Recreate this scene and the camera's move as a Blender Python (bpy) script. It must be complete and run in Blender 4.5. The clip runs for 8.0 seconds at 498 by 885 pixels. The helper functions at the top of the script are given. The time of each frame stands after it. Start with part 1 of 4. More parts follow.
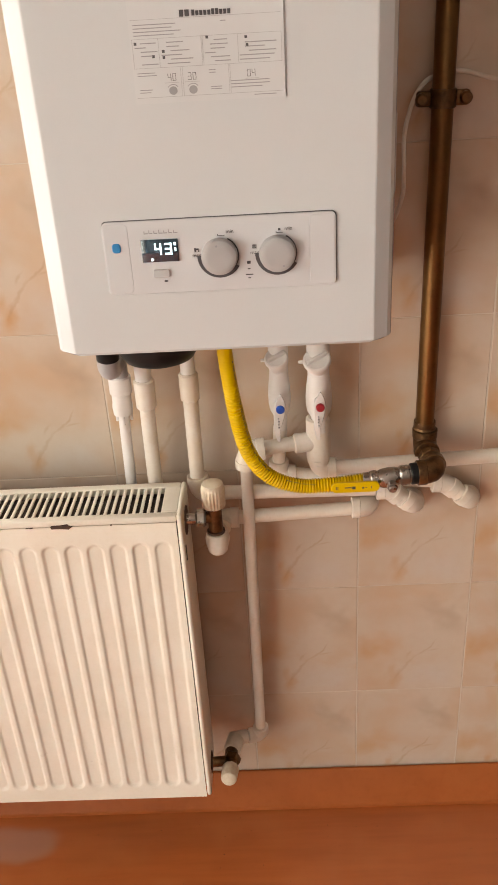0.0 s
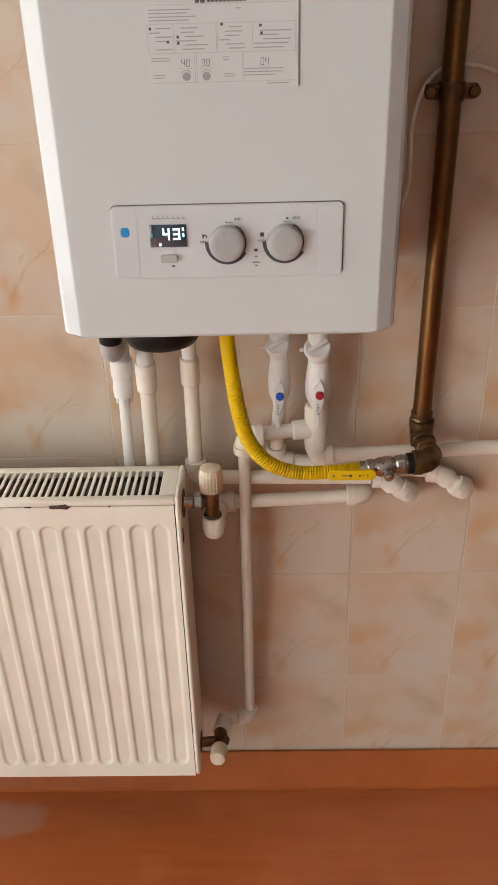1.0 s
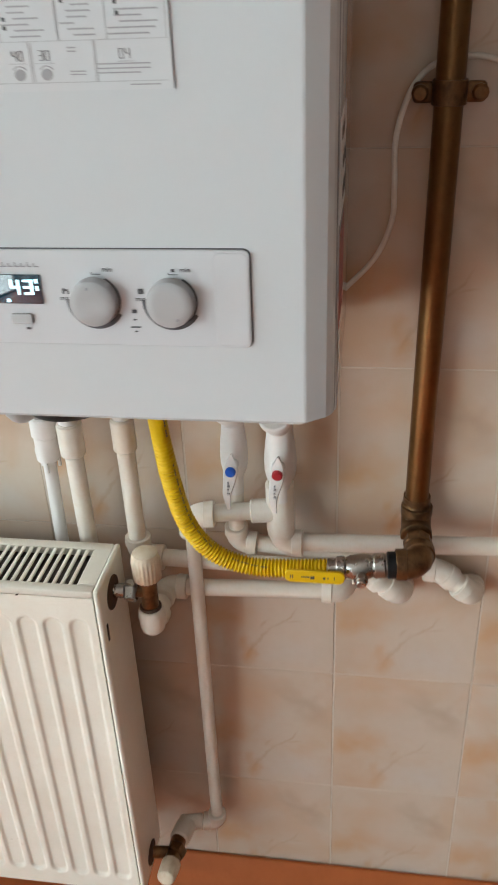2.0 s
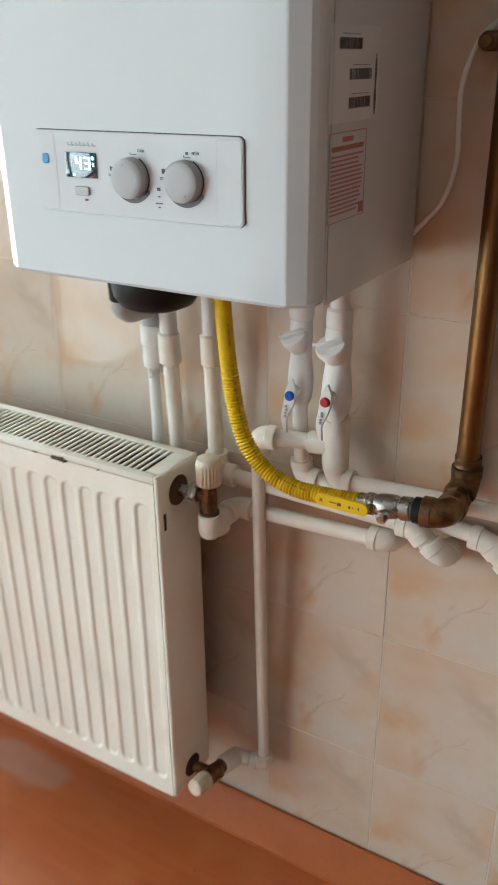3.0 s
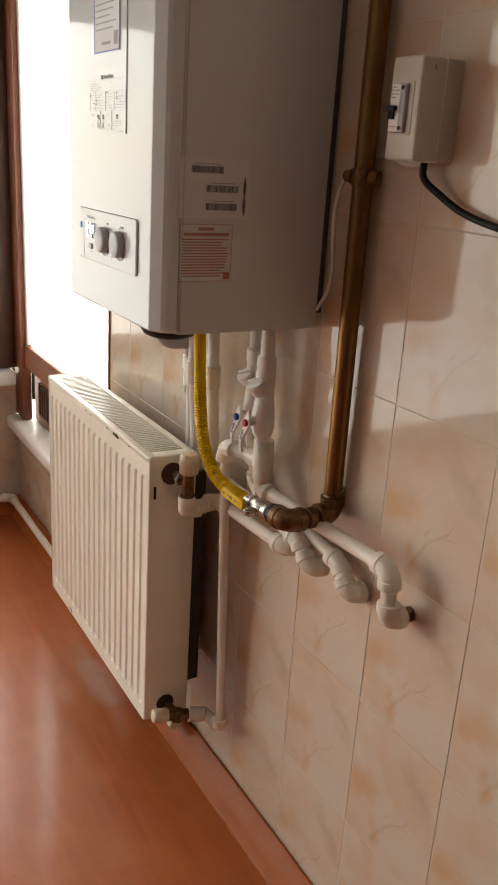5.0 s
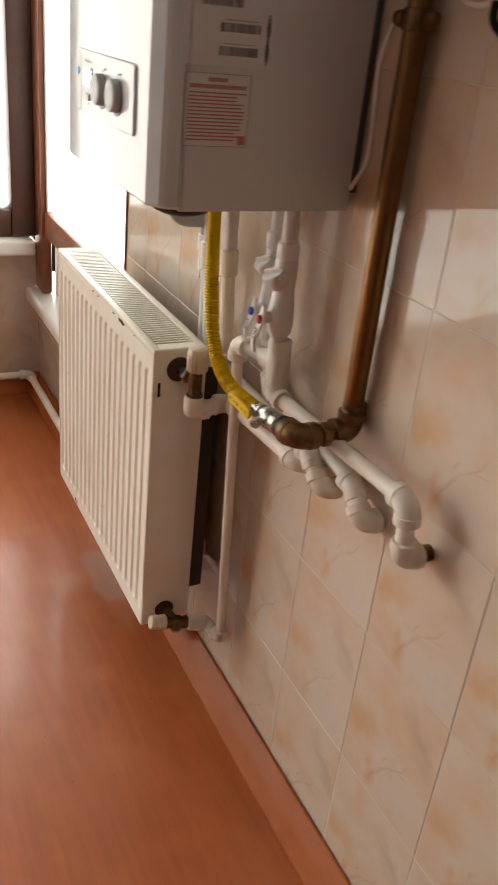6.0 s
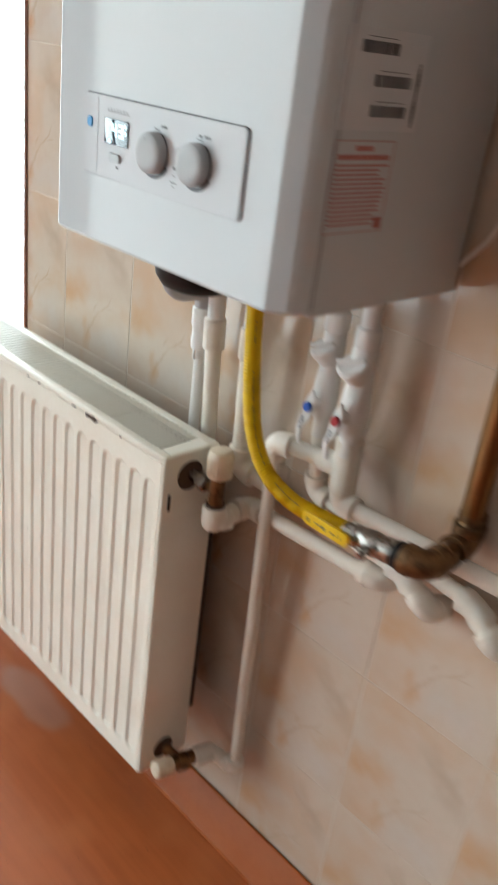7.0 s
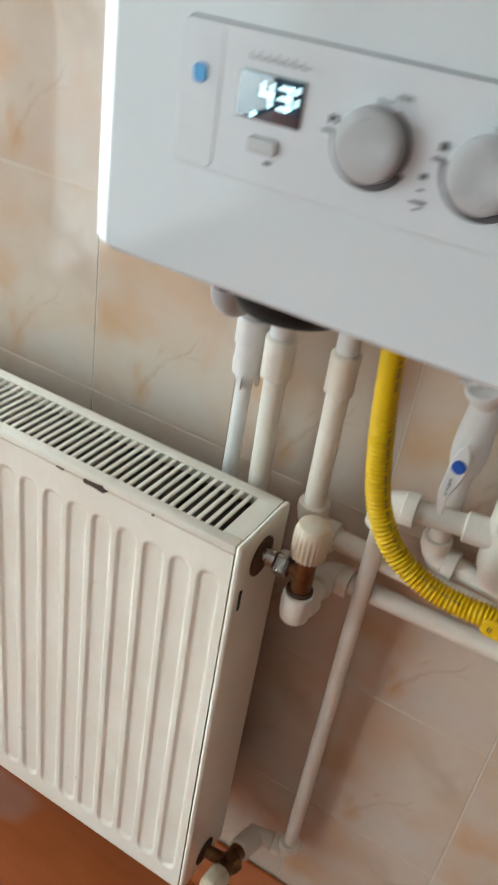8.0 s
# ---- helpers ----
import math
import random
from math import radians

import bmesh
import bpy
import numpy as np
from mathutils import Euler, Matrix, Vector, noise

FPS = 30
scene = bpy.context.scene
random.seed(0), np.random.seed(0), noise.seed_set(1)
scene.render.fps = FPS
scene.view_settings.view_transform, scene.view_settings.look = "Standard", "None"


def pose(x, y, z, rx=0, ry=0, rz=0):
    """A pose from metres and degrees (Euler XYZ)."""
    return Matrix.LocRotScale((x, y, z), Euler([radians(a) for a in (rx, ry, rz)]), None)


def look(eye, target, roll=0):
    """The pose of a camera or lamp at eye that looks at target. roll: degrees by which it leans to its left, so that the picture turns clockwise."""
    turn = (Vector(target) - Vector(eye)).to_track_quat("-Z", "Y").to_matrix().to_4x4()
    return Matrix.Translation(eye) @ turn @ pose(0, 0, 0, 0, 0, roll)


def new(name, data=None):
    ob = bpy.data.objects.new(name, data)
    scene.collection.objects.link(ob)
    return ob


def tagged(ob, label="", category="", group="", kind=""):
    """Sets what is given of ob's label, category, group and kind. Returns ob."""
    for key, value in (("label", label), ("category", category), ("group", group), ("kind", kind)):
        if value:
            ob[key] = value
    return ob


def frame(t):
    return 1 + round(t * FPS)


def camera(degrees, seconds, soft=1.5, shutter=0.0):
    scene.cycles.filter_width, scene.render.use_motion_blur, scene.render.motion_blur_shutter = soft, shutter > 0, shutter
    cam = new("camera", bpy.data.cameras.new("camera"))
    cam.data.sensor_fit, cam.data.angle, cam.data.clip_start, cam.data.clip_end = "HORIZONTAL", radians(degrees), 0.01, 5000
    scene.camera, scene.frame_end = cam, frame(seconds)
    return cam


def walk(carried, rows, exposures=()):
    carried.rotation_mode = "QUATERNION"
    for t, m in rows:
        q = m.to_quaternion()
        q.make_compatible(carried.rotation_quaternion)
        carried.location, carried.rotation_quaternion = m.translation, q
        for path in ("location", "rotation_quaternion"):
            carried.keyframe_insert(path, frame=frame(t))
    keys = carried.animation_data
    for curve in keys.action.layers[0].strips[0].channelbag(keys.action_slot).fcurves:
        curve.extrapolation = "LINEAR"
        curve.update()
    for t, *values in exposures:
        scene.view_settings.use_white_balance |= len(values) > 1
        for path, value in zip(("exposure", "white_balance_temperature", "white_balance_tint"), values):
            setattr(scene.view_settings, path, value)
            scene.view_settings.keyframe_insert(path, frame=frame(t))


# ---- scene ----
cam = camera(33.6, 8.0, shutter=0.5)
PATH = [
    (0, (0.063, 0.048, 1.467), (-0.001, 1.817, 0.536), -3.5),
    (0.5, (0.052, 0.032, 1.482), (0.0, 1.788, 0.527), -2.9),
    (0.8, (0.051, 0.049, 1.484), (0.021, 1.799, 0.517), -1.4),
    (1, (0.05, 0.039, 1.475), (0.009, 1.79, 0.509), -1.6),
    (1.2, (0.063, 0.056, 1.472), (0.023, 1.803, 0.499), -1.8),
    (2.3, (0.304, 0.375, 1.421), (-0.155, 2.062, 0.451), -2.4),
    (2.5, (0.349, 0.361, 1.385), (-0.254, 2.049, 0.498), -1.7),
    (3, (0.545, 0.271, 1.332), (-0.381, 1.832, 0.491), -0.6),
    (3.2, (0.64, 0.26, 1.360), (-0.426, 1.74, 0.542), -1.2),
    (3.5, (0.781, 0.291, 1.378), (-0.469, 1.618, 0.555), 0.3),
    (4, (1.044, 0.357, 1.4), (-0.368, 1.61, 0.741), 3.2),
    (4.2, (1.138, 0.35, 1.394), (-0.317, 1.561, 0.75), 4.2),
    (5.3, (1.291, 0.577, 1.36), (-0.354, 1.484, 0.672), 3.2),
    (5.5, (1.26, 0.632, 1.375), (-0.378, 1.511, 0.637), 3.4),
    (6, (1.161, 0.598, 1.338), (-0.394, 1.452, 0.416), 6.3),
    (6.3, (1.057, 0.496, 1.357), (-0.451, 1.468, 0.475), 8.5),
    (6.5, (0.953, 0.459, 1.369), (-0.457, 1.555, 0.469), 9.1),
    (6.9, (0.757, 0.419, 1.327), (-0.504, 1.692, 0.439), 8.5),
    (7, (0.688, 0.417, 1.338), (-0.542, 1.73, 0.467), 7.6),
    (7.5, (0.387, 0.515, 1.346), (-0.645, 1.944, 0.399), 5.7),
    (7.6, (0.35, 0.524, 1.345), (-0.657, 1.965, 0.391), 5.9),
    (8, (0.176, 0.515, 1.32), (-0.556, 2.04, 0.254), 9.5),
]
EXPOSURES = [(0, 0.24, 7900, 15), (0.6, 0.08, 7600, 14), (1.2, 0.02, 6850, 12), (2.5, 0.33, 6050, -2), (3, 0.22, 6020, -1), (3.5, 0.17, 6120, 2), (4.2, 0.05, 6550, 5), (5.5, -0.18, 7700, 13),
             (6, 0.05, 7300, 10), (6.5, 0.20, 6400, 6), (7, 0.22, 6100, 1), (7.5, 0.2, 5950, -1), (8, 0.10, 6050, -1)]
walk(cam, [(t, look(eye, target, roll)) for t, eye, target, roll in PATH], EXPOSURES)

# ---- daylight: sky, and the bright overcast sky outside both windows ----
world = bpy.data.worlds.new("sky")
scene.world = world
world.use_nodes = True
wt = world.node_tree
sky = wt.nodes.new("ShaderNodeTexSky")
sky.sky_type, sky.sun_disc = "NISHITA", False
sky.sun_elevation, sky.sun_rotation = radians(40), radians(250)
wt.links.new(sky.outputs[0], wt.nodes["Background"].inputs[0])
wt.nodes["Background"].inputs[1].default_value = 0.08


def window_light(name, where, size_x, size_y, power, color):
    data = bpy.data.lights.new(name, "AREA")
    data.shape, data.size, data.size_y = "RECTANGLE", size_x, size_y
    data.energy, data.color = power, color
    ob = new(name, data)
    ob.matrix_world = where
    return ob


window_light("sky_light_west", look((-2.3, -0.65, 1.10), (0, -0.65, 1.10)), 5.6, 3.0, 222, (0.93, 0.975, 1.0))
window_light("sky_light_north", look((-2.20, 1.85, 1.75), (-2.20, 0, 1.75)), 4.0, 3.2, 250, (0.95, 0.98, 1.0))

# ---- materials ----


def nodes_of(name):
    m = bpy.data.materials.new(name)
    m.use_nodes = True
    t = m.node_tree
    return m, t, t.nodes["Principled BSDF"]


def node(t, kind, **inputs):
    n = t.nodes.new(kind)
    for key, value in inputs.items():
        n.inputs[key].default_value = value
    return n


def ramp(t, source, low, high):
    n = node(t, "ShaderNodeMapRange")
    n.interpolation_type = "SMOOTHSTEP"
    n.inputs["From Min"].default_value, n.inputs["From Max"].default_value = low, high
    t.links.new(source, n.inputs["Value"])
    return n.outputs["Result"]


def blend(t, factor, a, b):
    n = t.nodes.new("ShaderNodeMix")
    n.data_type = "RGBA"
    if isinstance(factor, float):
        n.inputs[0].default_value = factor
    else:
        t.links.new(factor, n.inputs[0])
    for slot, c in ((6, a), (7, b)):
        if isinstance(c, tuple):
            n.inputs[slot].default_value = (*c, 1)
        else:
            t.links.new(c, n.inputs[slot])
    return n.outputs[2]


def surface(name, base, dirt, rough=0.4, metal=0.0, large=6.0, fine=90.0, amount=0.35, bump=0.05, coat=0.0, spread=0.1, shine=0.5):
    """A worn surface: colour drifts at a large and a fine scale, gloss varies, fine relief."""
    m, t, b = nodes_of(name)
    pos = t.nodes.new("ShaderNodeNewGeometry").outputs["Position"]
    n1 = node(t, "ShaderNodeTexNoise", Scale=large, Detail=4.0, Roughness=0.6)
    n2 = node(t, "ShaderNodeTexNoise", Scale=fine, Detail=3.0, Roughness=0.6)
    for n in (n1, n2):
        t.links.new(pos, n.inputs["Vector"])
    mul = t.nodes.new("ShaderNodeMath")
    mul.operation = "MULTIPLY"
    t.links.new(ramp(t, n1.outputs["Fac"], 0.35, 0.75), mul.inputs[0])
    mul.inputs[1].default_value = amount
    c1 = blend(t, mul.outputs[0], base, dirt)
    fine_mul = t.nodes.new("ShaderNodeMath")
    fine_mul.operation = "MULTIPLY"
    t.links.new(ramp(t, n2.outputs["Fac"], 0.45, 0.8), fine_mul.inputs[0])
    fine_mul.inputs[1].default_value = amount * 0.5
    c2 = blend(t, fine_mul.outputs[0], c1, dirt)
    t.links.new(c2, b.inputs["Base Color"])
    r = node(t, "ShaderNodeMapRange")
    r.inputs["To Min"].default_value, r.inputs["To Max"].default_value = max(0.02, rough - spread), rough + spread
    t.links.new(n1.outputs["Fac"], r.inputs["Value"])
    t.links.new(r.outputs["Result"], b.inputs["Roughness"])
    b.inputs["Metallic"].default_value = metal
    b.inputs["Specular IOR Level"].default_value = shine
    b.inputs["Coat Weight"].default_value = coat
    b.inputs["Coat Roughness"].default_value = 0.08
    if bump:
        bn = node(t, "ShaderNodeBump", Strength=bump, Distance=0.002)
        t.links.new(n2.outputs["Fac"], bn.inputs["Height"])
        t.links.new(bn.outputs[0], b.inputs["Normal"])
    return m


def tile_glaze():
    """Cream glaze printed with the same soft clouds and one forked brush stroke on every tile."""
    m, t, b = nodes_of("tile_glaze")
    local = t.nodes.new("ShaderNodeTexCoord").outputs["Object"]
    pos = t.nodes.new("ShaderNodeNewGeometry").outputs["Position"]
    rnd = t.nodes.new("ShaderNodeObjectInfo").outputs["Random"]

    def maths(kind, a, c):
        n = t.nodes.new("ShaderNodeMath")
        n.operation = kind
        for k, v in enumerate((a, c)):
            if isinstance(v, (int, float)):
                n.inputs[k].default_value = v
            else:
                t.links.new(v, n.inputs[k])
        return n.outputs[0]

    # face coordinates in metres from the tile's lower left corner, shaken a little
    sep = t.nodes.new("ShaderNodeSeparateXYZ")
    t.links.new(local, sep.inputs[0])
    shift = maths("MULTIPLY", rnd, 37.0)
    flat = t.nodes.new("ShaderNodeCombineXYZ")
    t.links.new(maths("ADD", sep.outputs[0], sep.outputs[1]), flat.inputs[0])
    t.links.new(sep.outputs[2], flat.inputs[1])
    t.links.new(shift, flat.inputs[2])
    only = t.nodes.new("ShaderNodeVectorMath")
    only.operation = "MULTIPLY"
    only.inputs[1].default_value = (1, 1, 0)
    t.links.new(flat.outputs[0], only.inputs[0])

    def shaken(scale, reach):
        n = node(t, "ShaderNodeTexNoise", Scale=scale, Detail=2.0)
        t.links.new(only.outputs[0], n.inputs["Vector"])
        mid = t.nodes.new("ShaderNodeVectorMath")
        mid.operation = "SUBTRACT"
        mid.inputs[1].default_value = (0.5, 0.5, 0.5)
        t.links.new(n.outputs["Color"], mid.inputs[0])
        by = t.nodes.new("ShaderNodeVectorMath")
        by.operation = "MULTIPLY"
        by.inputs[1].default_value = (reach, reach, 0)
        t.links.new(mid.outputs[0], by.inputs[0])
        out = t.nodes.new("ShaderNodeVectorMath")
        t.links.new(only.outputs[0], out.inputs[0])
        t.links.new(by.outputs[0], out.inputs[1])
        return out.outputs[0]

    def dab(at, u, v, long, thick, angle, inner=0.25):
        """A soft elliptic touch of the brush."""
        n = t.nodes.new("ShaderNodeMapping")
        n.vector_type = "TEXTURE"
        n.inputs["Location"].default_value = (u * 0.2, v * 0.254, 0)
        n.inputs["Rotation"].default_value = (0, 0, radians(angle))
        n.inputs["Scale"].default_value = (long, thick, 1)
        t.links.new(at, n.inputs["Vector"])
        d = t.nodes.new("ShaderNodeVectorMath")
        d.operation = "LENGTH"
        t.links.new(n.outputs[0], d.inputs[0])
        return maths("SUBTRACT", 1.0, ramp(t, d.outputs["Value"], inner, 1.0))

    soft, crisp = shaken(14.0, 0.10), shaken(45.0, 0.016)
    strength = maths("ADD", 0.45, maths("MULTIPLY", maths("FRACT", maths("MULTIPLY", rnd, 7.3), 0.0), 0.5))
    # broad clouds, cut differently on each tile
    cloud = node(t, "ShaderNodeTexNoise", Scale=9.0, Detail=3.0, Roughness=0.5, Distortion=0.5)
    t.links.new(flat.outputs[0], cloud.inputs["Vector"])
    c = blend(t, ramp(t, cloud.outputs["Fac"], 0.40, 0.72), (0.610, 0.512, 0.420), (0.590, 0.435, 0.315))
    for u, v, long, thick, angle, power, color in (
            (0.14, 0.42, 0.075, 0.045, 60, 0.75, (0.57, 0.345, 0.19)),
            (0.33, 0.80, 0.090, 0.050, 20, 0.45, (0.59, 0.385, 0.245)),
            (0.78, 0.70, 0.085, 0.026, -50, 0.55, (0.43, 0.32, 0.23)),
            (0.05, 0.08, 0.060, 0.040, 0, 0.35, (0.56, 0.37, 0.24)),
            (0.70, 0.16, 0.075, 0.050, 10, 0.55, (0.59, 0.535, 0.49))):
        c = blend(t, maths("MULTIPLY", dab(soft, u, v, long, thick, angle, 0.0), power), c, color)
    for u, v, long, thick, angle, power in (
            (0.375, 0.105, 0.032, 0.018, 70, 1.0), (0.33, 0.20, 0.030, 0.014, 80, 0.7)):
        c = blend(t, maths("MULTIPLY", dab(crisp, u, v, long, thick, angle, 0.0), maths("MULTIPLY", strength, power)), c, (0.56, 0.32, 0.16))
    for u, v, long, thick, angle, power in (
            (0.47, 0.255, 0.038, 0.0052, 50, 0.45), (0.63, 0.375, 0.030, 0.0038, 40, 0.45), (0.70, 0.435, 0.020, 0.0032, 62, 0.45), (0.72, 0.385, 0.018, 0.0032, 12, 0.4),
            (0.49, 0.36, 0.017, 0.0050, 55, 0.4), (0.40, 0.16, 0.022, 0.0040, 62, 0.5)):
        c = blend(t, maths("MULTIPLY", dab(crisp, u, v, long, thick, angle, 0.1), maths("MULTIPLY", strength, power)), c, (0.44, 0.285, 0.165))
    fine = node(t, "ShaderNodeTexNoise", Scale=60.0, Detail=4.0)
    t.links.new(pos, fine.inputs["Vector"])
    c = blend(t, maths("MULTIPLY", ramp(t, fine.outputs["Fac"], 0.4, 0.7), 0.2), c, (0.57, 0.45, 0.35))
    t.links.new(c, b.inputs["Base Color"])
    b.inputs["Roughness"].default_value = 0.07
    b.inputs["Specular IOR Level"].default_value = 0.38
    wave = node(t, "ShaderNodeTexNoise", Scale=9.0, Detail=1.0)
    t.links.new(flat.outputs[0], wave.inputs["Vector"])
    bn = node(t, "ShaderNodeBump", Strength=0.04, Distance=0.006)
    t.links.new(wave.outputs["Fac"], bn.inputs["Height"])
    t.links.new(bn.outputs[0], b.inputs["Normal"])
    return m


def floor_sheet():
    """Glossy orange-brown wood-pattern sheet flooring with a lengthwise grain, specks and a pale patch."""
    m, t, b = nodes_of("floor_sheet")
    pos = t.nodes.new("ShaderNodeNewGeometry").outputs["Position"]
    grain_map = t.nodes.new("ShaderNodeMapping")
    grain_map.inputs["Scale"].default_value = (2.5, 30, 1)
    t.links.new(pos, grain_map.inputs["Vector"])
    grain = node(t, "ShaderNodeTexNoise", Scale=1.6, Detail=5.0, Roughness=0.6)
    t.links.new(grain_map.outputs[0], grain.inputs["Vector"])
    cloud = node(t, "ShaderNodeTexNoise", Scale=3.0, Detail=1.0)
    speck = node(t, "ShaderNodeTexNoise", Scale=170.0, Detail=1.0)
    for n in (cloud, speck):
        t.links.new(pos, n.inputs["Vector"])
    c = blend(t, ramp(t, grain.outputs["Fac"], 0.3, 0.7), (0.40, 0.100, 0.026), (0.33, 0.078, 0.019))
    soft = t.nodes.new("ShaderNodeMath")
    soft.operation = "MULTIPLY"
    soft.inputs[1].default_value = 0.55
    t.links.new(ramp(t, cloud.outputs["Fac"], 0.25, 0.8), soft.inputs[0])
    c = blend(t, soft.outputs[0], c, (0.43, 0.118, 0.032))
    blot = node(t, "ShaderNodeTexNoise", Scale=8.0, Detail=2.0, Roughness=0.45)
    t.links.new(pos, blot.inputs["Vector"])
    patchy = t.nodes.new("ShaderNodeMath")
    patchy.operation = "MULTIPLY"
    patchy.inputs[1].default_value = 0.6
    t.links.new(ramp(t, blot.outputs["Fac"], 0.42, 0.78), patchy.inputs[0])
    c = blend(t, patchy.outputs[0], c, (0.45, 0.135, 0.042))
    c = blend(t, ramp(t, speck.outputs["Fac"], 0.765, 0.80), c, (0.10, 0.03, 0.015))
    # a pale ragged-edged patch under the radiator
    pale_spot = t.nodes.new("ShaderNodeMapping")
    pale_spot.vector_type = "TEXTURE"
    pale_spot.inputs["Location"].default_value = (-0.535, 1.135, 0)
    pale_spot.inputs["Scale"].default_value = (0.125, 0.045, 1)
    t.links.new(pos, pale_spot.inputs["Vector"])
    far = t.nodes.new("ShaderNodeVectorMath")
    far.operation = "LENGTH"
    t.links.new(pale_spot.outputs[0], far.inputs[0])
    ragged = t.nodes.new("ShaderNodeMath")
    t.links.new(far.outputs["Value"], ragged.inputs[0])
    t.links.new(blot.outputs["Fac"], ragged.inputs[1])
    paled = t.nodes.new("ShaderNodeMath")
    paled.operation = "MULTIPLY_ADD"
    paled.inputs[1].default_value, paled.inputs[2].default_value = -0.42, 0.42
    t.links.new(ramp(t, ragged.outputs[0], 1.15, 1.6), paled.inputs[0])
    c = blend(t, paled.outputs[0], c, (0.40, 0.27, 0.22))
    t.links.new(c, b.inputs["Base Color"])
    r = node(t, "ShaderNodeMapRange")
    r.inputs["To Min"].default_value, r.inputs["To Max"].default_value = 0.34, 0.46
    t.links.new(cloud.outputs["Fac"], r.inputs["Value"])
    t.links.new(r.outputs["Result"], b.inputs["Roughness"])
    b.inputs["Coat Weight"].default_value, b.inputs["Coat Roughness"].default_value = 0.5, 0.14
    bn = node(t, "ShaderNodeBump", Strength=0.03, Distance=0.002)
    t.links.new(grain.outputs["Fac"], bn.inputs["Height"])
    t.links.new(bn.outputs[0], b.inputs["Normal"])
    return m


def glow(name, color, strength):
    m, t, b = nodes_of(name)
    b.inputs["Base Color"].default_value = (*color, 1)
    b.inputs["Emission Color"].default_value = (*color, 1)
    b.inputs["Emission Strength"].default_value = strength
    return m


def window_glass():
    m, t, b = nodes_of("window_glass")
    b.inputs["Base Color"].default_value = (0.96, 0.98, 0.98, 1)
    b.inputs["Transmission Weight"].default_value = 1.0
    b.inputs["Roughness"].default_value = 0.0
    b.inputs["IOR"].default_value = 1.45
    return m


TILE, FLOOR, GLASS = tile_glaze(), floor_sheet(), window_glass()
GROUT = surface("grout", (0.64, 0.565, 0.48), (0.50, 0.41, 0.32), 0.8, large=8, amount=0.6)
# unseen far walls: greyed, the east one most, to weaken bounced fill light
PLASTER = surface("plaster", (0.23, 0.225, 0.215), (0.19, 0.185, 0.175), 0.85, large=2, fine=40, amount=0.4)
DARKENED_WALL = surface("darkened_wall", (0.11, 0.112, 0.11), (0.085, 0.085, 0.082), 0.8, large=2, fine=40, amount=0.4)
CEIL = surface("ceiling_paint", (0.56, 0.55, 0.53), (0.50, 0.48, 0.45), 0.9, large=2, fine=50, amount=0.3)
SKIRT = surface("skirting_wood", (0.43, 0.118, 0.034), (0.33, 0.080, 0.020), 0.42, large=7, fine=70, amount=0.6, shine=0.22)
ENAMEL = surface("boiler_enamel", (0.605, 0.632, 0.648), (0.56, 0.58, 0.595), 0.06, large=3, fine=220, amount=0.2, bump=0.006, spread=0.02, shine=0.27)
PANEL = surface("panel_plastic", (0.61, 0.628, 0.65), (0.565, 0.575, 0.595), 0.12, large=5, fine=250, amount=0.2, bump=0.008, spread=0.03, shine=0.24)
KNOB = surface("knob_plastic", (0.40, 0.40, 0.405), (0.34, 0.34, 0.34), 0.38, large=20, fine=200, amount=0.3, bump=0.02)
SEAM = surface("seam_shadow", (0.10, 0.10, 0.11), (0.05, 0.05, 0.05), 0.6, amount=0.4)
DARKBAND = surface("dark_print", (0.07, 0.07, 0.08), (0.12, 0.12, 0.12), 0.4, amount=0.3)
GREYPRINT = surface("grey_print", (0.30, 0.30, 0.32), (0.38, 0.38, 0.38), 0.5, amount=0.3)
PALEPRINT = surface("pale_grey_print", (0.50, 0.50, 0.51), (0.58, 0.58, 0.58), 0.5, amount=0.3)
REDPRINT = surface("red_print", (0.45, 0.15, 0.13), (0.52, 0.27, 0.24), 0.5, amount=0.4)
FILM = surface("clear_label_film", (0.63, 0.65, 0.665), (0.585, 0.60, 0.61), 0.12, amount=0.2, bump=0.0, shine=0.3)
PAPER = surface("label_paper", (0.64, 0.65, 0.67), (0.58, 0.58, 0.58), 0.45, amount=0.25)
BLUEMARK = surface("blue_plastic", (0.02, 0.28, 0.62), (0.02, 0.20, 0.5), 0.3, amount=0.2)
BLUECAP = surface("blue_cap", (0.01, 0.10, 0.52), (0.01, 0.06, 0.3), 0.3, amount=0.3)
REDCAP = surface("red_cap", (0.40, 0.02, 0.03), (0.25, 0.02, 0.02), 0.3, amount=0.3)
SCREEN = surface("lcd_screen", (0.012, 0.042, 0.070), (0.02, 0.06, 0.09), 0.05, amount=0.3, bump=0.0, spread=0.02, shine=1.0, coat=1.0)
DIGIT = glow("lcd_digit", (0.72, 0.95, 1.0), 1.25)
RADIATOR = surface("radiator_enamel", (0.86, 0.835, 0.745), (0.70, 0.62, 0.49), 0.30, large=9, fine=160, amount=0.28, bump=0.02, spread=0.06)
# dirty brown radiator inside, its depth shade mixed into the colour
INSIDE_SHADE = surface("radiator_inside_shade", (0.075, 0.058, 0.044), (0.04, 0.03, 0.022), 0.7, amount=0.6)
RUST = surface("rusty_chip", (0.05, 0.028, 0.02), (0.12, 0.06, 0.03), 0.7, amount=0.6)
PPR = surface("white_plastic_pipe", (0.79, 0.745, 0.67), (0.66, 0.53, 0.40), 0.34, large=14, fine=180, amount=0.5, bump=0.03)
PVC = surface("white_drain_plastic", (0.78, 0.765, 0.745), (0.66, 0.61, 0.56), 0.35, large=14, fine=180, amount=0.3, bump=0.02)
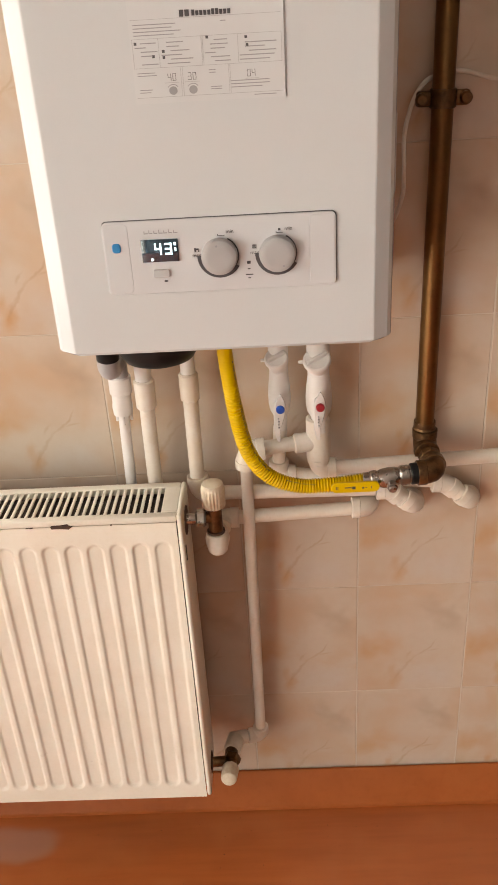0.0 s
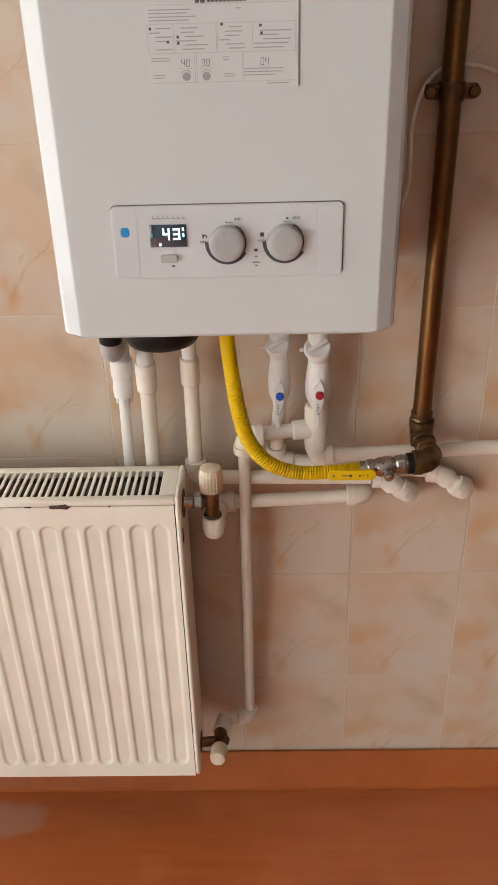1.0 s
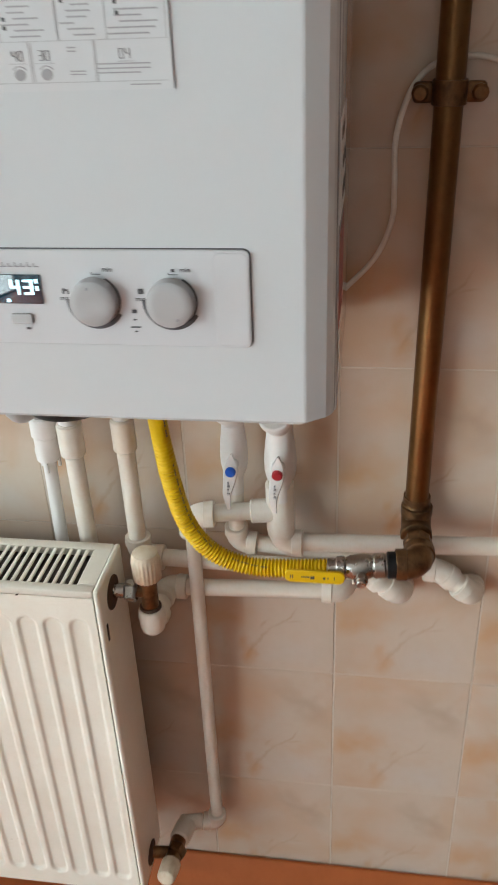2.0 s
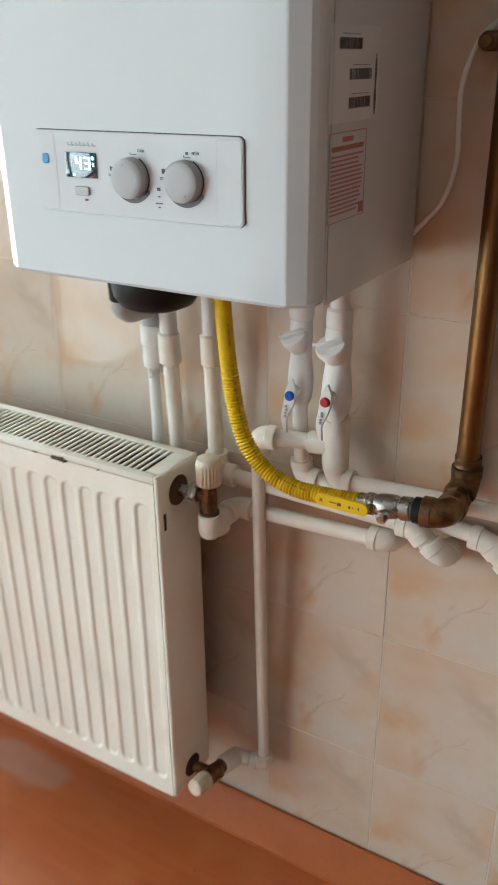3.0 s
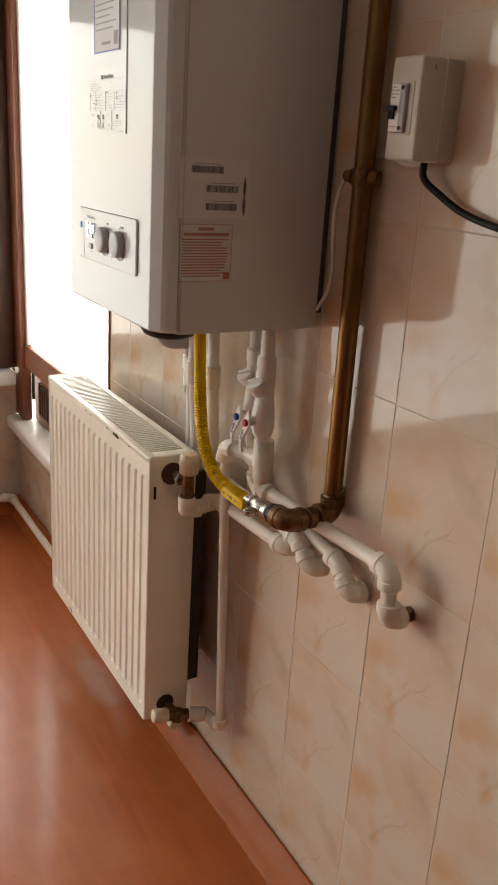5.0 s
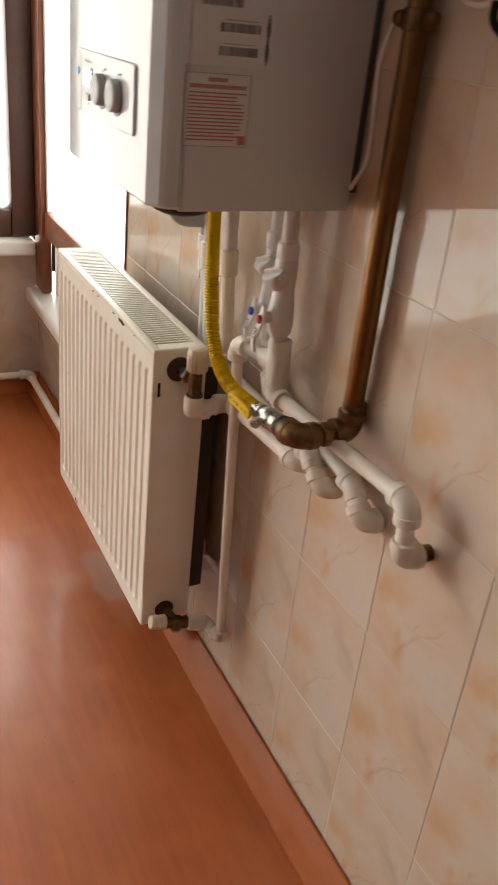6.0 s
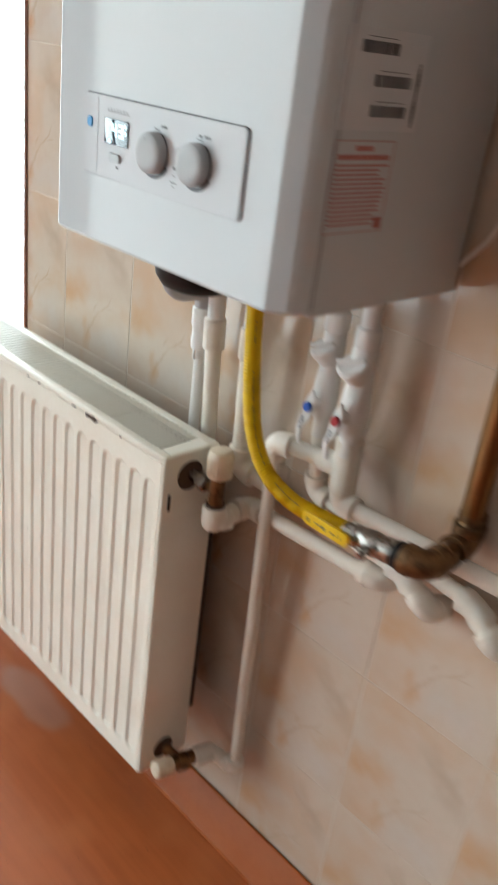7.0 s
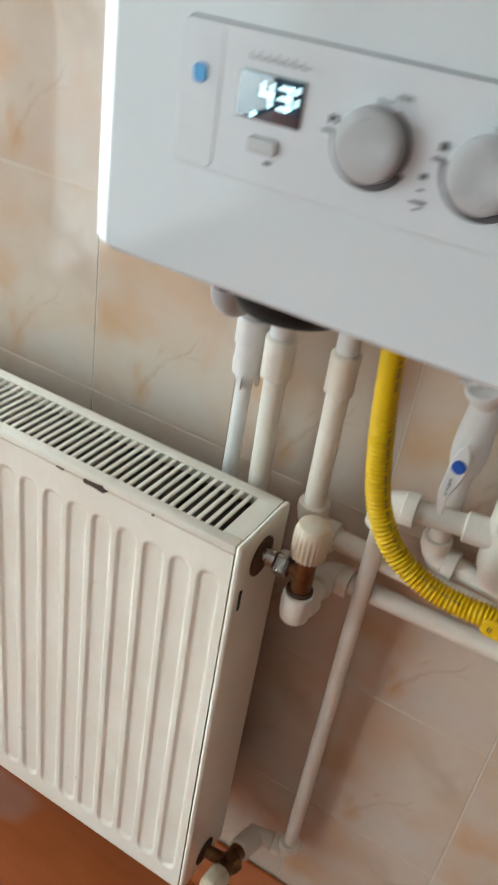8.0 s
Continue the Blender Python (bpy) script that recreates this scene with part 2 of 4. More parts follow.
CAPIV = surface("ivory_cap_plastic", (0.70, 0.62, 0.49), (0.48, 0.31, 0.16), 0.42, large=40, fine=200, amount=0.5, bump=0.03)
YELLOW = surface("yellow_hose", (0.72, 0.47, 0.004), (0.52, 0.31, 0.004), 0.45, large=25, fine=180, amount=0.35, bump=0.02, shine=0.25)
YELLOWTAG = surface("yellow_tag", (0.72, 0.46, 0.005), (0.6, 0.38, 0.01), 0.3, amount=0.3)
STEEL = surface("nickel_plate", (0.46, 0.44, 0.41), (0.24, 0.21, 0.18), 0.28, metal=1.0, large=40, fine=220, amount=0.5)
BRASS = surface("lacquered_brass", (0.255, 0.135, 0.053), (0.075, 0.038, 0.017), 0.38, metal=1.0, large=9, fine=120, amount=0.42, bump=0.05)
OLDBRASS = surface("stained_brass", (0.22, 0.12, 0.055), (0.06, 0.036, 0.020), 0.42, metal=0.9, large=60, fine=150, amount=0.8, bump=0.12)
BLACKRUB = surface("black_rubber", (0.009, 0.009, 0.010), (0.022, 0.020, 0.018), 0.38, amount=0.3, shine=0.2)
WINWOOD = surface("window_wood", (0.27, 0.10, 0.055), (0.16, 0.055, 0.03), 0.35, large=5, fine=80, amount=0.6, bump=0.08)
DARKWOOD = surface("dark_window_wood", (0.085, 0.040, 0.028), (0.05, 0.024, 0.018), 0.35, large=5, fine=80, amount=0.6, bump=0.08)
WHITESILL = surface("white_sill_paint", (0.76, 0.73, 0.68), (0.62, 0.56, 0.48), 0.4, large=10, amount=0.4)
BOXPLASTIC = surface("aged_box_plastic", (0.53, 0.50, 0.41), (0.45, 0.40, 0.30), 0.4, large=10, amount=0.4)
WHITEWIRE = surface("white_wire", (0.78, 0.74, 0.67), (0.5, 0.42, 0.33), 0.45, large=20, amount=0.4)

# ---- building helpers ----


def ob_from(name, bm, material, parent=None, label="", smooth=35):
    me = bpy.data.meshes.new(name)
    bmesh.ops.recalc_face_normals(bm, faces=bm.faces)
    bm.to_mesh(me)
    bm.free()
    me.materials.append(material)
    if smooth:
        me.shade_smooth()
        me.set_sharp_from_angle(angle=radians(smooth))
    ob = new(name, me)
    if parent is not None:
        ob.parent = parent
    if label:
        ob["label"] = label
    return ob


def part(name, bm, material, parent, label="", smooth=35):
    ob = ob_from(name, bm, material, parent, label, smooth)
    if name in ("print", "figures", "table_grid", "border", "mark", "barcode", "ink_mark"):
        ob["kind"] = "stuff"
    return ob


def thing(name, label, category, group="", kind=""):
    return tagged(new(name), label, category, group, kind)


def box(bm, x0, x1, y0, y1, z0, z1, bevel=0.0, seg=2):
    m = Matrix.Translation(((x0 + x1) / 2, (y0 + y1) / 2, (z0 + z1) / 2)) @ Matrix.Diagonal((x1 - x0, y1 - y0, z1 - z0, 1))
    got = bmesh.ops.create_cube(bm, size=1, matrix=m)
    if bevel:
        edges = list({e for v in got["verts"] for e in v.link_edges})
        bmesh.ops.bevel(bm, geom=edges, offset=bevel, segments=seg, profile=0.5, affect="EDGES")
    return bm


def boxed(*a, **k):
    return box(bmesh.new(), *a, **k)


def frame_of(axis):
    """Two unit vectors across an axis."""
    a = Vector(axis).normalized()
    ref = Vector((0, 0, 1)) if abs(a.z) < 0.9 else Vector((1, 0, 0))
    u = a.cross(ref).normalized()
    return a, u, a.cross(u).normalized()


def lathe(bm, origin, axis, profile, seg=24, wobble=None):
    """Turned body: profile of (distance along the axis, radius); closed at both ends."""
    a, u, v = frame_of(axis)
    o = Vector(origin)
    rings = []
    for h, r in profile:
        ring = []
        for i in range(seg):
            w = 2 * math.pi * i / seg
            rr = r * (wobble(i, h) if wobble else 1)
            ring.append(bm.verts.new(o + a * h + (u * math.cos(w) + v * math.sin(w)) * rr))
        rings.append(ring)
    for r0, r1 in zip(rings, rings[1:]):
        for i in range(seg):
            j = (i + 1) % seg
            bm.faces.new((r0[i], r0[j], r1[j], r1[i]))
    bm.faces.new(rings[0][::-1])
    bm.faces.new(rings[-1])
    return bm


def smooth_path(points, steps=8):
    """Catmull-Rom through the points."""
    p = [Vector(q) for q in points]
    p = [2 * p[0] - p[1]] + p + [2 * p[-1] - p[-2]]
    out = []
    for i in range(1, len(p) - 2):
        for k in range(steps):
            s = k / steps
            out.append(0.5 * (2 * p[i] + (p[i + 1] - p[i - 1]) * s + (2 * p[i - 1] - 5 * p[i] + 4 * p[i + 1] - p[i + 2]) * s * s
                              + (3 * p[i] - p[i - 1] - 3 * p[i + 1] + p[i + 2]) * s ** 3))
    return out + [p[-2]]


def resample(path, step):
    out, carry = [path[0]], 0.0
    for a, b in zip(path, path[1:]):
        d = (b - a).length
        s = step - carry
        while s <= d:
            out.append(a + (b - a) * (s / d))
            s += step
        carry = d - (s - step)
    return out


def tube(bm, path, radius, seg=16):
    """Sweep a circle along a path; radius is a number or one for each point."""
    pts = [Vector(q) for q in path]
    n = len(pts)
    tang = [((pts[min(i + 1, n - 1)] - pts[max(i - 1, 0)]).normalized()) for i in range(n)]
    _, u, _ = frame_of(tang[0])
    rings = []
    for i in range(n):
        u = (u - tang[i] * u.dot(tang[i])).normalized()
        v = tang[i].cross(u)
        r = radius if isinstance(radius, (int, float)) else radius[i]
        rings.append([bm.verts.new(pts[i] + (u * math.cos(2 * math.pi * k / seg) + v * math.sin(2 * math.pi * k / seg)) * r) for k in range(seg)])
    for r0, r1 in zip(rings, rings[1:]):
        for k in range(seg):
            j = (k + 1) % seg
            bm.faces.new((r0[k], r0[j], r1[j], r1[k]))
    bm.faces.new(rings[0][::-1])
    bm.faces.new(rings[-1])
    return bm


def tubed(path, radius, seg=16):
    return tube(bmesh.new(), path, radius, seg)


def rod(bm, a, b, r, seg=16, edge=0.0):
    a, b = Vector(a), Vector(b)
    d = (b - a).length
    prof = [(0, r), (d, r)] if not edge else [(0, r - edge), (edge, r), (d - edge, r), (d, r - edge)]
    return lathe(bm, a, b - a, prof, seg)


def rodded(*a, **k):
    return rod(bmesh.new(), *a, **k)


def bend(a, corner, b, radius, steps=6):
    """Points from a round a corner to b on an arc-like curve."""
    a, c, b = Vector(a), Vector(corner), Vector(b)
    p, q = c + (a - c).normalized() * radius, c + (b - c).normalized() * radius
    arc = [(1 - s) ** 2 * p + 2 * s * (1 - s) * c + s * s * q for s in (i / steps for i in range(steps + 1))]
    return [a] + arc + [b]


def elbow_piece(corner, to_a, to_b, r, reach):
    """A fitted elbow with a collar at each mouth."""
    c = Vector(corner)
    da, db = Vector(to_a).normalized(), Vector(to_b).normalized()
    bm = tubed(bend(c + da * reach, c, c + db * reach, reach * 0.75), r)
    for d in (da, db):
        rod(bm, c + d * (reach - 0.012), c + d * (reach + 0.002), r + 0.0011, edge=0.001)
    return bm


# ---- room ----
WALL = 1.25
WEST, EAST, SOUTH, TOP = -1.72, 4.2, -2.8, 2.5
EDGE = -0.750

bm = boxed(WEST - 0.3, EAST + 0.2, SOUTH - 0.2, WALL + 0.3, -0.12, 0.0)
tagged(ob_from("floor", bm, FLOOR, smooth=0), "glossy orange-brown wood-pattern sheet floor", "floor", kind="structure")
bm = boxed(WEST - 0.3, EAST + 0.2, SOUTH - 0.2, WALL + 0.3, TOP, TOP + 0.12)
tagged(ob_from("ceiling", bm, CEIL, smooth=0), "plain white painted ceiling", "ceiling", kind="structure")

FACE = WALL + 0.0008
N_SILL, N_TOP = 0.40, 2.15
bm = boxed(EDGE, EAST + 0.2, FACE, WALL + 0.25, 0, TOP)
box(bm, WEST - 0.25, EDGE, FACE, WALL + 0.25, 0, N_SILL - 0.03)
box(bm, WEST - 0.25, EDGE, FACE, WALL + 0.25, N_TOP, TOP)
wall_north = tagged(ob_from("wall_north", bm, GROUT, smooth=0), "wall of glossy cream tiles with peach veins", "wall", kind="structure")

W_SILL, W_TOP, W_S = 0.575, 1.84, -0.055
D_N, D_S, D_TOP = -0.060, -2.70, 2.14
bm = boxed(WEST - 0.25, WEST - 0.0008, D_N, WALL, 0, W_SILL - 0.02)
box(bm, WEST - 0.25, WEST - 0.0008, D_N, WALL, W_TOP, TOP)
box(bm, WEST - 0.25, WEST - 0.0008, D_N, W_S, W_SILL - 0.02, W_TOP)
box(bm, WEST - 0.25, WEST - 0.0008, D_S, D_N, D_TOP, TOP)
box(bm, WEST - 0.25, WEST - 0.0008, SOUTH, D_S, 0, TOP)
wall_west = tagged(ob_from("wall_west", bm, GROUT, smooth=0), "tiled wall under a wide window", "wall", kind="structure")
# east and south walls stay out of view; their dark tone limits the fill
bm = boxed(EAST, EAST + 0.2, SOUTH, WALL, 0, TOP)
tagged(ob_from("wall_east", bm, DARKENED_WALL, smooth=0), "plain unseen wall, darkened to cut bounced light", "wall", kind="structure")
bm = boxed(WEST - 0.25, EAST + 0.2, SOUTH - 0.2, SOUTH, 0, TOP)
tagged(ob_from("wall_south", bm, PLASTER, smooth=0), "plain unseen wall, darkened to cut bounced light", "wall", kind="structure")


def skirting(x0, x1, along):
    """Profiled skirting: a slanted front with a rounded top edge."""
    prof = [(-0.002, 0.0), (0.048, 0.0), (0.048, 0.009), (0.044, 0.014), (0.036, 0.030), (0.024, 0.050), (0.019, 0.054), (0.014, 0.063), (0.008, 0.068), (0.003, 0.0675)]
    bm = bmesh.new()
    ends = []
    for s in (x0, x1):
        if along == "x":
            ends.append([bm.verts.new((s, WALL - d, h)) for d, h in prof])
        else:
            ends.append([bm.verts.new((WEST + d, s, h)) for d, h in prof])
    k = len(prof)
    for i in range(k):
        bm.faces.new((ends[0][i], ends[0][(i + 1) % k], ends[1][(i + 1) % k], ends[1][i]))
    bm.faces.new(ends[0])
    bm.faces.new(ends[1][::-1])
    return bm


tagged(ob_from("baseboard", skirting(WEST + 0.048, EAST, "x"), SKIRT), "reddish-brown wooden skirting board along the tiles", "baseboard", kind="structure")
tagged(ob_from("baseboard", skirting(D_N, WALL - 0.001, "y"), SKIRT), "reddish-brown wooden skirting board under the window", "baseboard", kind="structure")

# window in the tiled wall, beside the radiator
win = thing("window_1", "brown wooden window with a low panel, bright daylight outside", "window", kind="structure")
y0, y1 = WALL + 0.03, WALL + 0.10
part("window_frame", boxed(WEST, -1.62, WALL - 0.005, WALL + 0.031, N_SILL, N_TOP, bevel=0.006), WINWOOD, win)
part("window_frame", boxed(EDGE - 0.009, EDGE, WALL - 0.004, WALL + 0.004, N_SILL, N_TOP, bevel=0.002), WINWOOD, win)
part("window_rail", boxed(-1.62, EDGE - 0.016, WALL + 0.006, WALL + 0.030, 0.60, 0.685, bevel=0.006), WINWOOD, win)
part("window_rail", boxed(-1.62, EDGE, y0, y1, N_TOP - 0.08, N_TOP, bevel=0.006), WINWOOD, win)
part("window_panel", boxed(-1.62, EDGE - 0.001, WALL + 0.04, y1 - 0.02, N_SILL, 0.60, bevel=0.003), WINWOOD, win)
for i in range(5):
    part("slat", boxed(-1.55 + i * 0.028, -1.532 + i * 0.028, WALL + 0.032, WALL + 0.040, 0.44, 0.56, bevel=0.002), DARKWOOD, win)
part("pane", boxed(-1.62, EDGE - 0.001, WALL + 0.032, WALL + 0.038, 0.60, N_TOP - 0.08), GLASS, win, smooth=0).visible_shadow = False
part("gasket", boxed(-1.62, -1.598, WALL + 0.012, WALL + 0.030, 0.686, N_TOP - 0.08, bevel=0.002), PVC, win, "pale sealing strip along the glass")
part("window_sill", boxed(WEST, EDGE, WALL - 0.045, y1, N_SILL - 0.05, N_SILL - 0.001, bevel=0.016, seg=4), WHITESILL, win, "rounded white sill")

# wide window in the side wall
win = thing("window_2", "wide dark-brown wooden window over a white sill", "window", kind="structure")
x1 = WEST + 0.02
posts = [(1.165, 1.248), (0.51, 0.67), (W_S, W_S + 0.07)]
for a, b in posts:
    part("window_frame", boxed(WEST - 0.06, x1, a, b, W_SILL + 0.004, W_TOP, bevel=0.008), DARKWOOD, win)
for (a, _), (_, b) in zip(posts, posts[1:]):
    part("window_rail", boxed(WEST - 0.06, x1 - 0.002, b, a, W_SILL + 0.004, 0.675, bevel=0.008), DARKWOOD, win)
    part("window_rail", boxed(WEST - 0.06, x1 - 0.002, b, a, W_TOP - 0.07, W_TOP, bevel=0.008), DARKWOOD, win)
    part("pane", boxed(WEST - 0.04, WEST - 0.034, b, a, 0.675, W_TOP - 0.07), GLASS, win, smooth=0).visible_shadow = False
part("window_sill", boxed(WEST - 0.06, WEST + 0.065, W_S, 1.235, W_SILL - 0.052, W_SILL + 0.002, bevel=0.012, seg=3), WHITESILL, win, "thick white painted sill")

# glazed balcony door beyond the window
door = thing("door_1", "closed wide balcony door, dark-brown wood, glazed almost to the floor", "door", kind="structure")
for a, b in ((D_N - 0.05, D_N), (D_S, D_S + 0.05)):
    part("door_frame", boxed(WEST - 0.06, x1, a, b, 0.002, D_TOP - 0.002, bevel=0.008), DARKWOOD, door)
part("door_frame", boxed(WEST - 0.06, x1, D_S + 0.05, D_N - 0.05, D_TOP - 0.07, D_TOP - 0.002, bevel=0.008), DARKWOOD, door)
a, b = D_S + 0.052, D_N - 0.052
leaf = part("door_leaf", boxed(WEST - 0.05, WEST + 0.012, a, a + 0.03, 0.012, D_TOP - 0.072, bevel=0.006), DARKWOOD, door)
part("stile", boxed(WEST - 0.05, WEST + 0.012, b - 0.03, b, 0.012, D_TOP - 0.072, bevel=0.006), DARKWOOD, leaf)
part("bottom_rail", boxed(WEST - 0.05, WEST + 0.011, a + 0.03, b - 0.03, 0.012, 0.13, bevel=0.006), DARKWOOD, leaf)
part("top_rail", boxed(WEST - 0.05, WEST + 0.011, a + 0.03, b - 0.03, D_TOP - 0.132, D_TOP - 0.072, bevel=0.006), DARKWOOD, leaf)
part("pane", boxed(WEST - 0.03, WEST - 0.024, a + 0.03, b - 0.03, 0.13, D_TOP - 0.132), GLASS, leaf, smooth=0).visible_shadow = False

# heating pipe low along both walls
pipe = thing("floor_pipe", "white plastic heating pipe low along the walls", "pipe")
path = bend((WEST + 0.045, D_N + 0.02, 0.078), (WEST + 0.045, WALL - 0.045, 0.078), (-0.2, WALL - 0.045, 0.078), 0.035)
part("tube", tubed(path, 0.0125), PPR, pipe)
part("elbow", elbow_piece((WEST + 0.045, WALL - 0.045, 0.078), (0, -1, 0), (1, 0, 0), 0.0165, 0.035), PPR, pipe)
part("end_cap", rodded((-0.215, WALL - 0.045, 0.078), (-0.185, WALL - 0.045, 0.078), 0.0165, edge=0.003), PPR, pipe)

# ---- boiler ----
boiler = thing("wall_boiler", "white wall-hung gas boiler with lit display and two grey knobs", "boiler")
CX, FRONT, BOT, CAP = 0.0075, 0.953, 1.114, 1.86


def cover():
    """Front cover: a flat face that rolls off through two creases to the sides."""
    half = [(0.1735, FRONT), (0.1755, FRONT + 0.0006), (0.1918, FRONT + 0.0115), (0.1962, FRONT + 0.0175), (0.1980, FRONT + 0.0235), (0.1985, FRONT + 0.034)]
    prof = [(CX - a, b) for a, b in reversed(half)] + [(CX + a, b) for a, b in half]
    bm = bmesh.new()
    rows = []
    for z, inset in ((BOT, 0.004), (BOT + 0.004, 0.0), (CAP - 0.004, 0.0), (CAP, 0.004)):
        rows.append([bm.verts.new((x + (inset if x < CX else -inset), y + inset, z)) for x, y in prof])
    for r0, r1 in zip(rows, rows[1:]):
        for i in range(len(prof)):
            j = (i + 1) % len(prof)
            bm.faces.new((r0[i], r0[j], r1[j], r1[i]))
    bm.faces.new(rows[0][::-1])
    bm.faces.new(rows[-1])
    return bm


part("front_cover", cover(), ENAMEL, boiler, smooth=12)
part("seam", boxed(CX - 0.197, CX + 0.197, FRONT + 0.03, FRONT + 0.045, BOT + 0.003, CAP - 0.003), SEAM, boiler)
part("casing", boxed(CX - 0.1995, CX + 0.1995, FRONT + 0.0350, 1.2330, BOT - 0.002, CAP, bevel=0.002), ENAMEL, boiler)
# plate in the seam's shadow colour: paints the dark gap between casing and wall
part("back_plate", boxed(CX - 0.190, CX + 0.188, 1.2325, 1.2495, BOT + 0.02, CAP - 0.02), SEAM, boiler, "back plate in shadow colour, filling the gap at the wall")

# control panel


def rounded_slab(x0, x1, z0, z1, y0, y1, r, seg=6, edge=0.0006):
    """A plate with rounded corners that faces -y, its front rim slightly eased."""
    def outline(inset, y):
        pts = []
        for cx, cz, a0 in ((x1 - r, z1 - r, 0), (x0 + r, z1 - r, 90), (x0 + r, z0 + r, 180), (x1 - r, z0 + r, 270)):
            for i in range(seg + 1):
                a = radians(a0 + 90 * i / seg)
                pts.append((cx + (r - inset) * math.cos(a), y, cz + (r - inset) * math.sin(a)))
        return [bm.verts.new(p) for p in pts]
    bm = bmesh.new()
    loops = [outline(0, y1), outline(0, y0 + edge), outline(edge, y0)]
    for a, b in zip(loops, loops[1:]):
        for i in range(len(a)):
            j = (i + 1) % len(a)
            bm.faces.new((a[i], a[j], b[j], b[i]))
    bm.faces.new(loops[-1])
    bm.faces.new(loops[0][::-1])
    return bm


P = FRONT
panel = part("control_panel", rounded_slab(-0.1165, 0.139, 1.184, 1.2655, P - 0.0030, P + 0.002, 0.006), PANEL, boiler)
panel.location.z = 0.0035
part("panel_gap", rounded_slab(-0.1170, 0.1400, 1.1846, 1.2664, P - 0.0006, P + 0.002, 0.006), DARKBAND, panel)
part("panel_end", rounded_slab(0.110, 0.1378, 1.1855, 1.2635, P - 0.0034, P - 0.002, 0.0055), PANEL, panel)
part("panel_end", rounded_slab(-0.1153, -0.088, 1.1855, 1.2635, P - 0.0034, P - 0.002, 0.0055), PANEL, panel)
PF = P - 0.0034


def digit(bm, ch, x, z, w, h, t, y0, y1):
    """One seven-bar figure with its lower left corner at x, z."""
    bars = {"a": (x, x + w, z + h - t, z + h), "d": (x, x + w, z, z + t), "g": (x, x + w, z + h / 2 - t / 2, z + h / 2 + t / 2),
            "f": (x, x + t, z + h / 2, z + h), "b": (x + w - t, x + w, z + h / 2, z + h), "e": (x, x + t, z, z + h / 2), "c": (x + w - t, x + w, z, z + h / 2)}
    for s in {"4": "fgbc", "3": "abgcd", "0": "abcdef", "6": "afgedc"}[ch]:
        a, b, c, d = bars[s]
        box(bm, a + 0.00015, b - 0.00015, y0, y1, c + 0.00015, d - 0.00015)


SHIFT = -0.0025
screen = part("display", boxed(-0.0725, -0.0315, PF - 0.0012, PF + 0.001, 1.2195, 1.2445, bevel=0.0006), SCREEN, panel, "dark display with glowing figures")
bm = bmesh.new()
digit(bm, "4", -0.0580, 1.2275, 0.0080, 0.0130, 0.0022, PF - 0.0018, PF - 0.001)
digit(bm, "3", -0.0465, 1.2275, 0.0080, 0.0130, 0.0022, PF - 0.0018, PF - 0.001)
box(bm, -0.0362, -0.0340, PF - 0.0018, PF - 0.001, 1.2375, 1.2410)
box(bm, -0.0358, -0.0340, PF - 0.0018, PF - 0.001, 1.2310, 1.2350)
box(bm, -0.0625, -0.0605, PF - 0.0018, PF - 0.001, 1.2210, 1.2240)
box(bm, -0.0610, -0.0595, PF - 0.0018, PF - 0.001, 1.2215, 1.2230)
part("figures", bm, DIGIT, screen, "glowing white figures 43", smooth=0)
screen.location.x, screen.location.z = SHIFT, 0.0006
part("button", rounded_slab(-0.0645, -0.0460, 1.2025, 1.2115, PF - 0.0022, PF + 0.001, 0.0022), KNOB, panel, "small grey push button")
part("blue_mark", rounded_slab(-0.1070, -0.0975, 1.2320, 1.2425, PF - 0.0012, PF + 0.0004, 0.0035), BLUEMARK, panel, "small bright-blue mark")
bm = bmesh.new()
for i in range(7):
    box(bm, -0.0705 + i * 0.0054, -0.0665 + i * 0.0054 + (0.0006 if i % 3 == 0 else 0), PF - 0.0003, PF, 1.2512, 1.2522)
    box(bm, -0.0705 + i * 0.0054, -0.0697 + i * 0.0054, PF - 0.0003, PF, 1.2522, 1.2545 + 0.0008 * (i % 2))
part("print", bm, GREYPRINT, panel, smooth=0)
bm = bmesh.new()
box(bm, -0.0168, -0.0150, PF - 0.0004, PF, 1.2290, 1.2335)
box(bm, -0.0150, -0.0120, PF - 0.0004, PF, 1.2312, 1.2328)
box(bm, -0.0126, -0.0114, PF - 0.0004, PF, 1.2290, 1.2314)
for i in range(4):
    box(bm, 0.0472 + i * 0.0012, 0.0481 + i * 0.0012, PF - 0.0004, PF, 1.2295, 1.2340)
for kx in (0.0105, 0.0745):
    box(bm, kx - 0.0010, kx + 0.0070, PF - 0.0004, PF, 1.2455, 1.2461)
    box(bm, kx - 0.0010, kx - 0.0004, PF - 0.0004, PF, 1.2455, 1.2475)
box(bm, 0.0775 - 0.0015, 0.0775 + 0.0012, PF - 0.0004, PF, 1.2480, 1.2505)
for z, w in ((1.2130, 0.0020), (1.2068, 0.0015), (1.2003, 0.0042), (1.1965, 0.0014)):
    box(bm, 0.0425 - w, 0.0425 + w, PF - 0.0004, PF, z, z + 0.0011 + (0.002 if w == 0.0020 else 0))
box(bm, -0.053, -0.049, PF - 0.0004, PF, 1.1972, 1.1992)
part("print", bm, DARKBAND, panel, smooth=0)


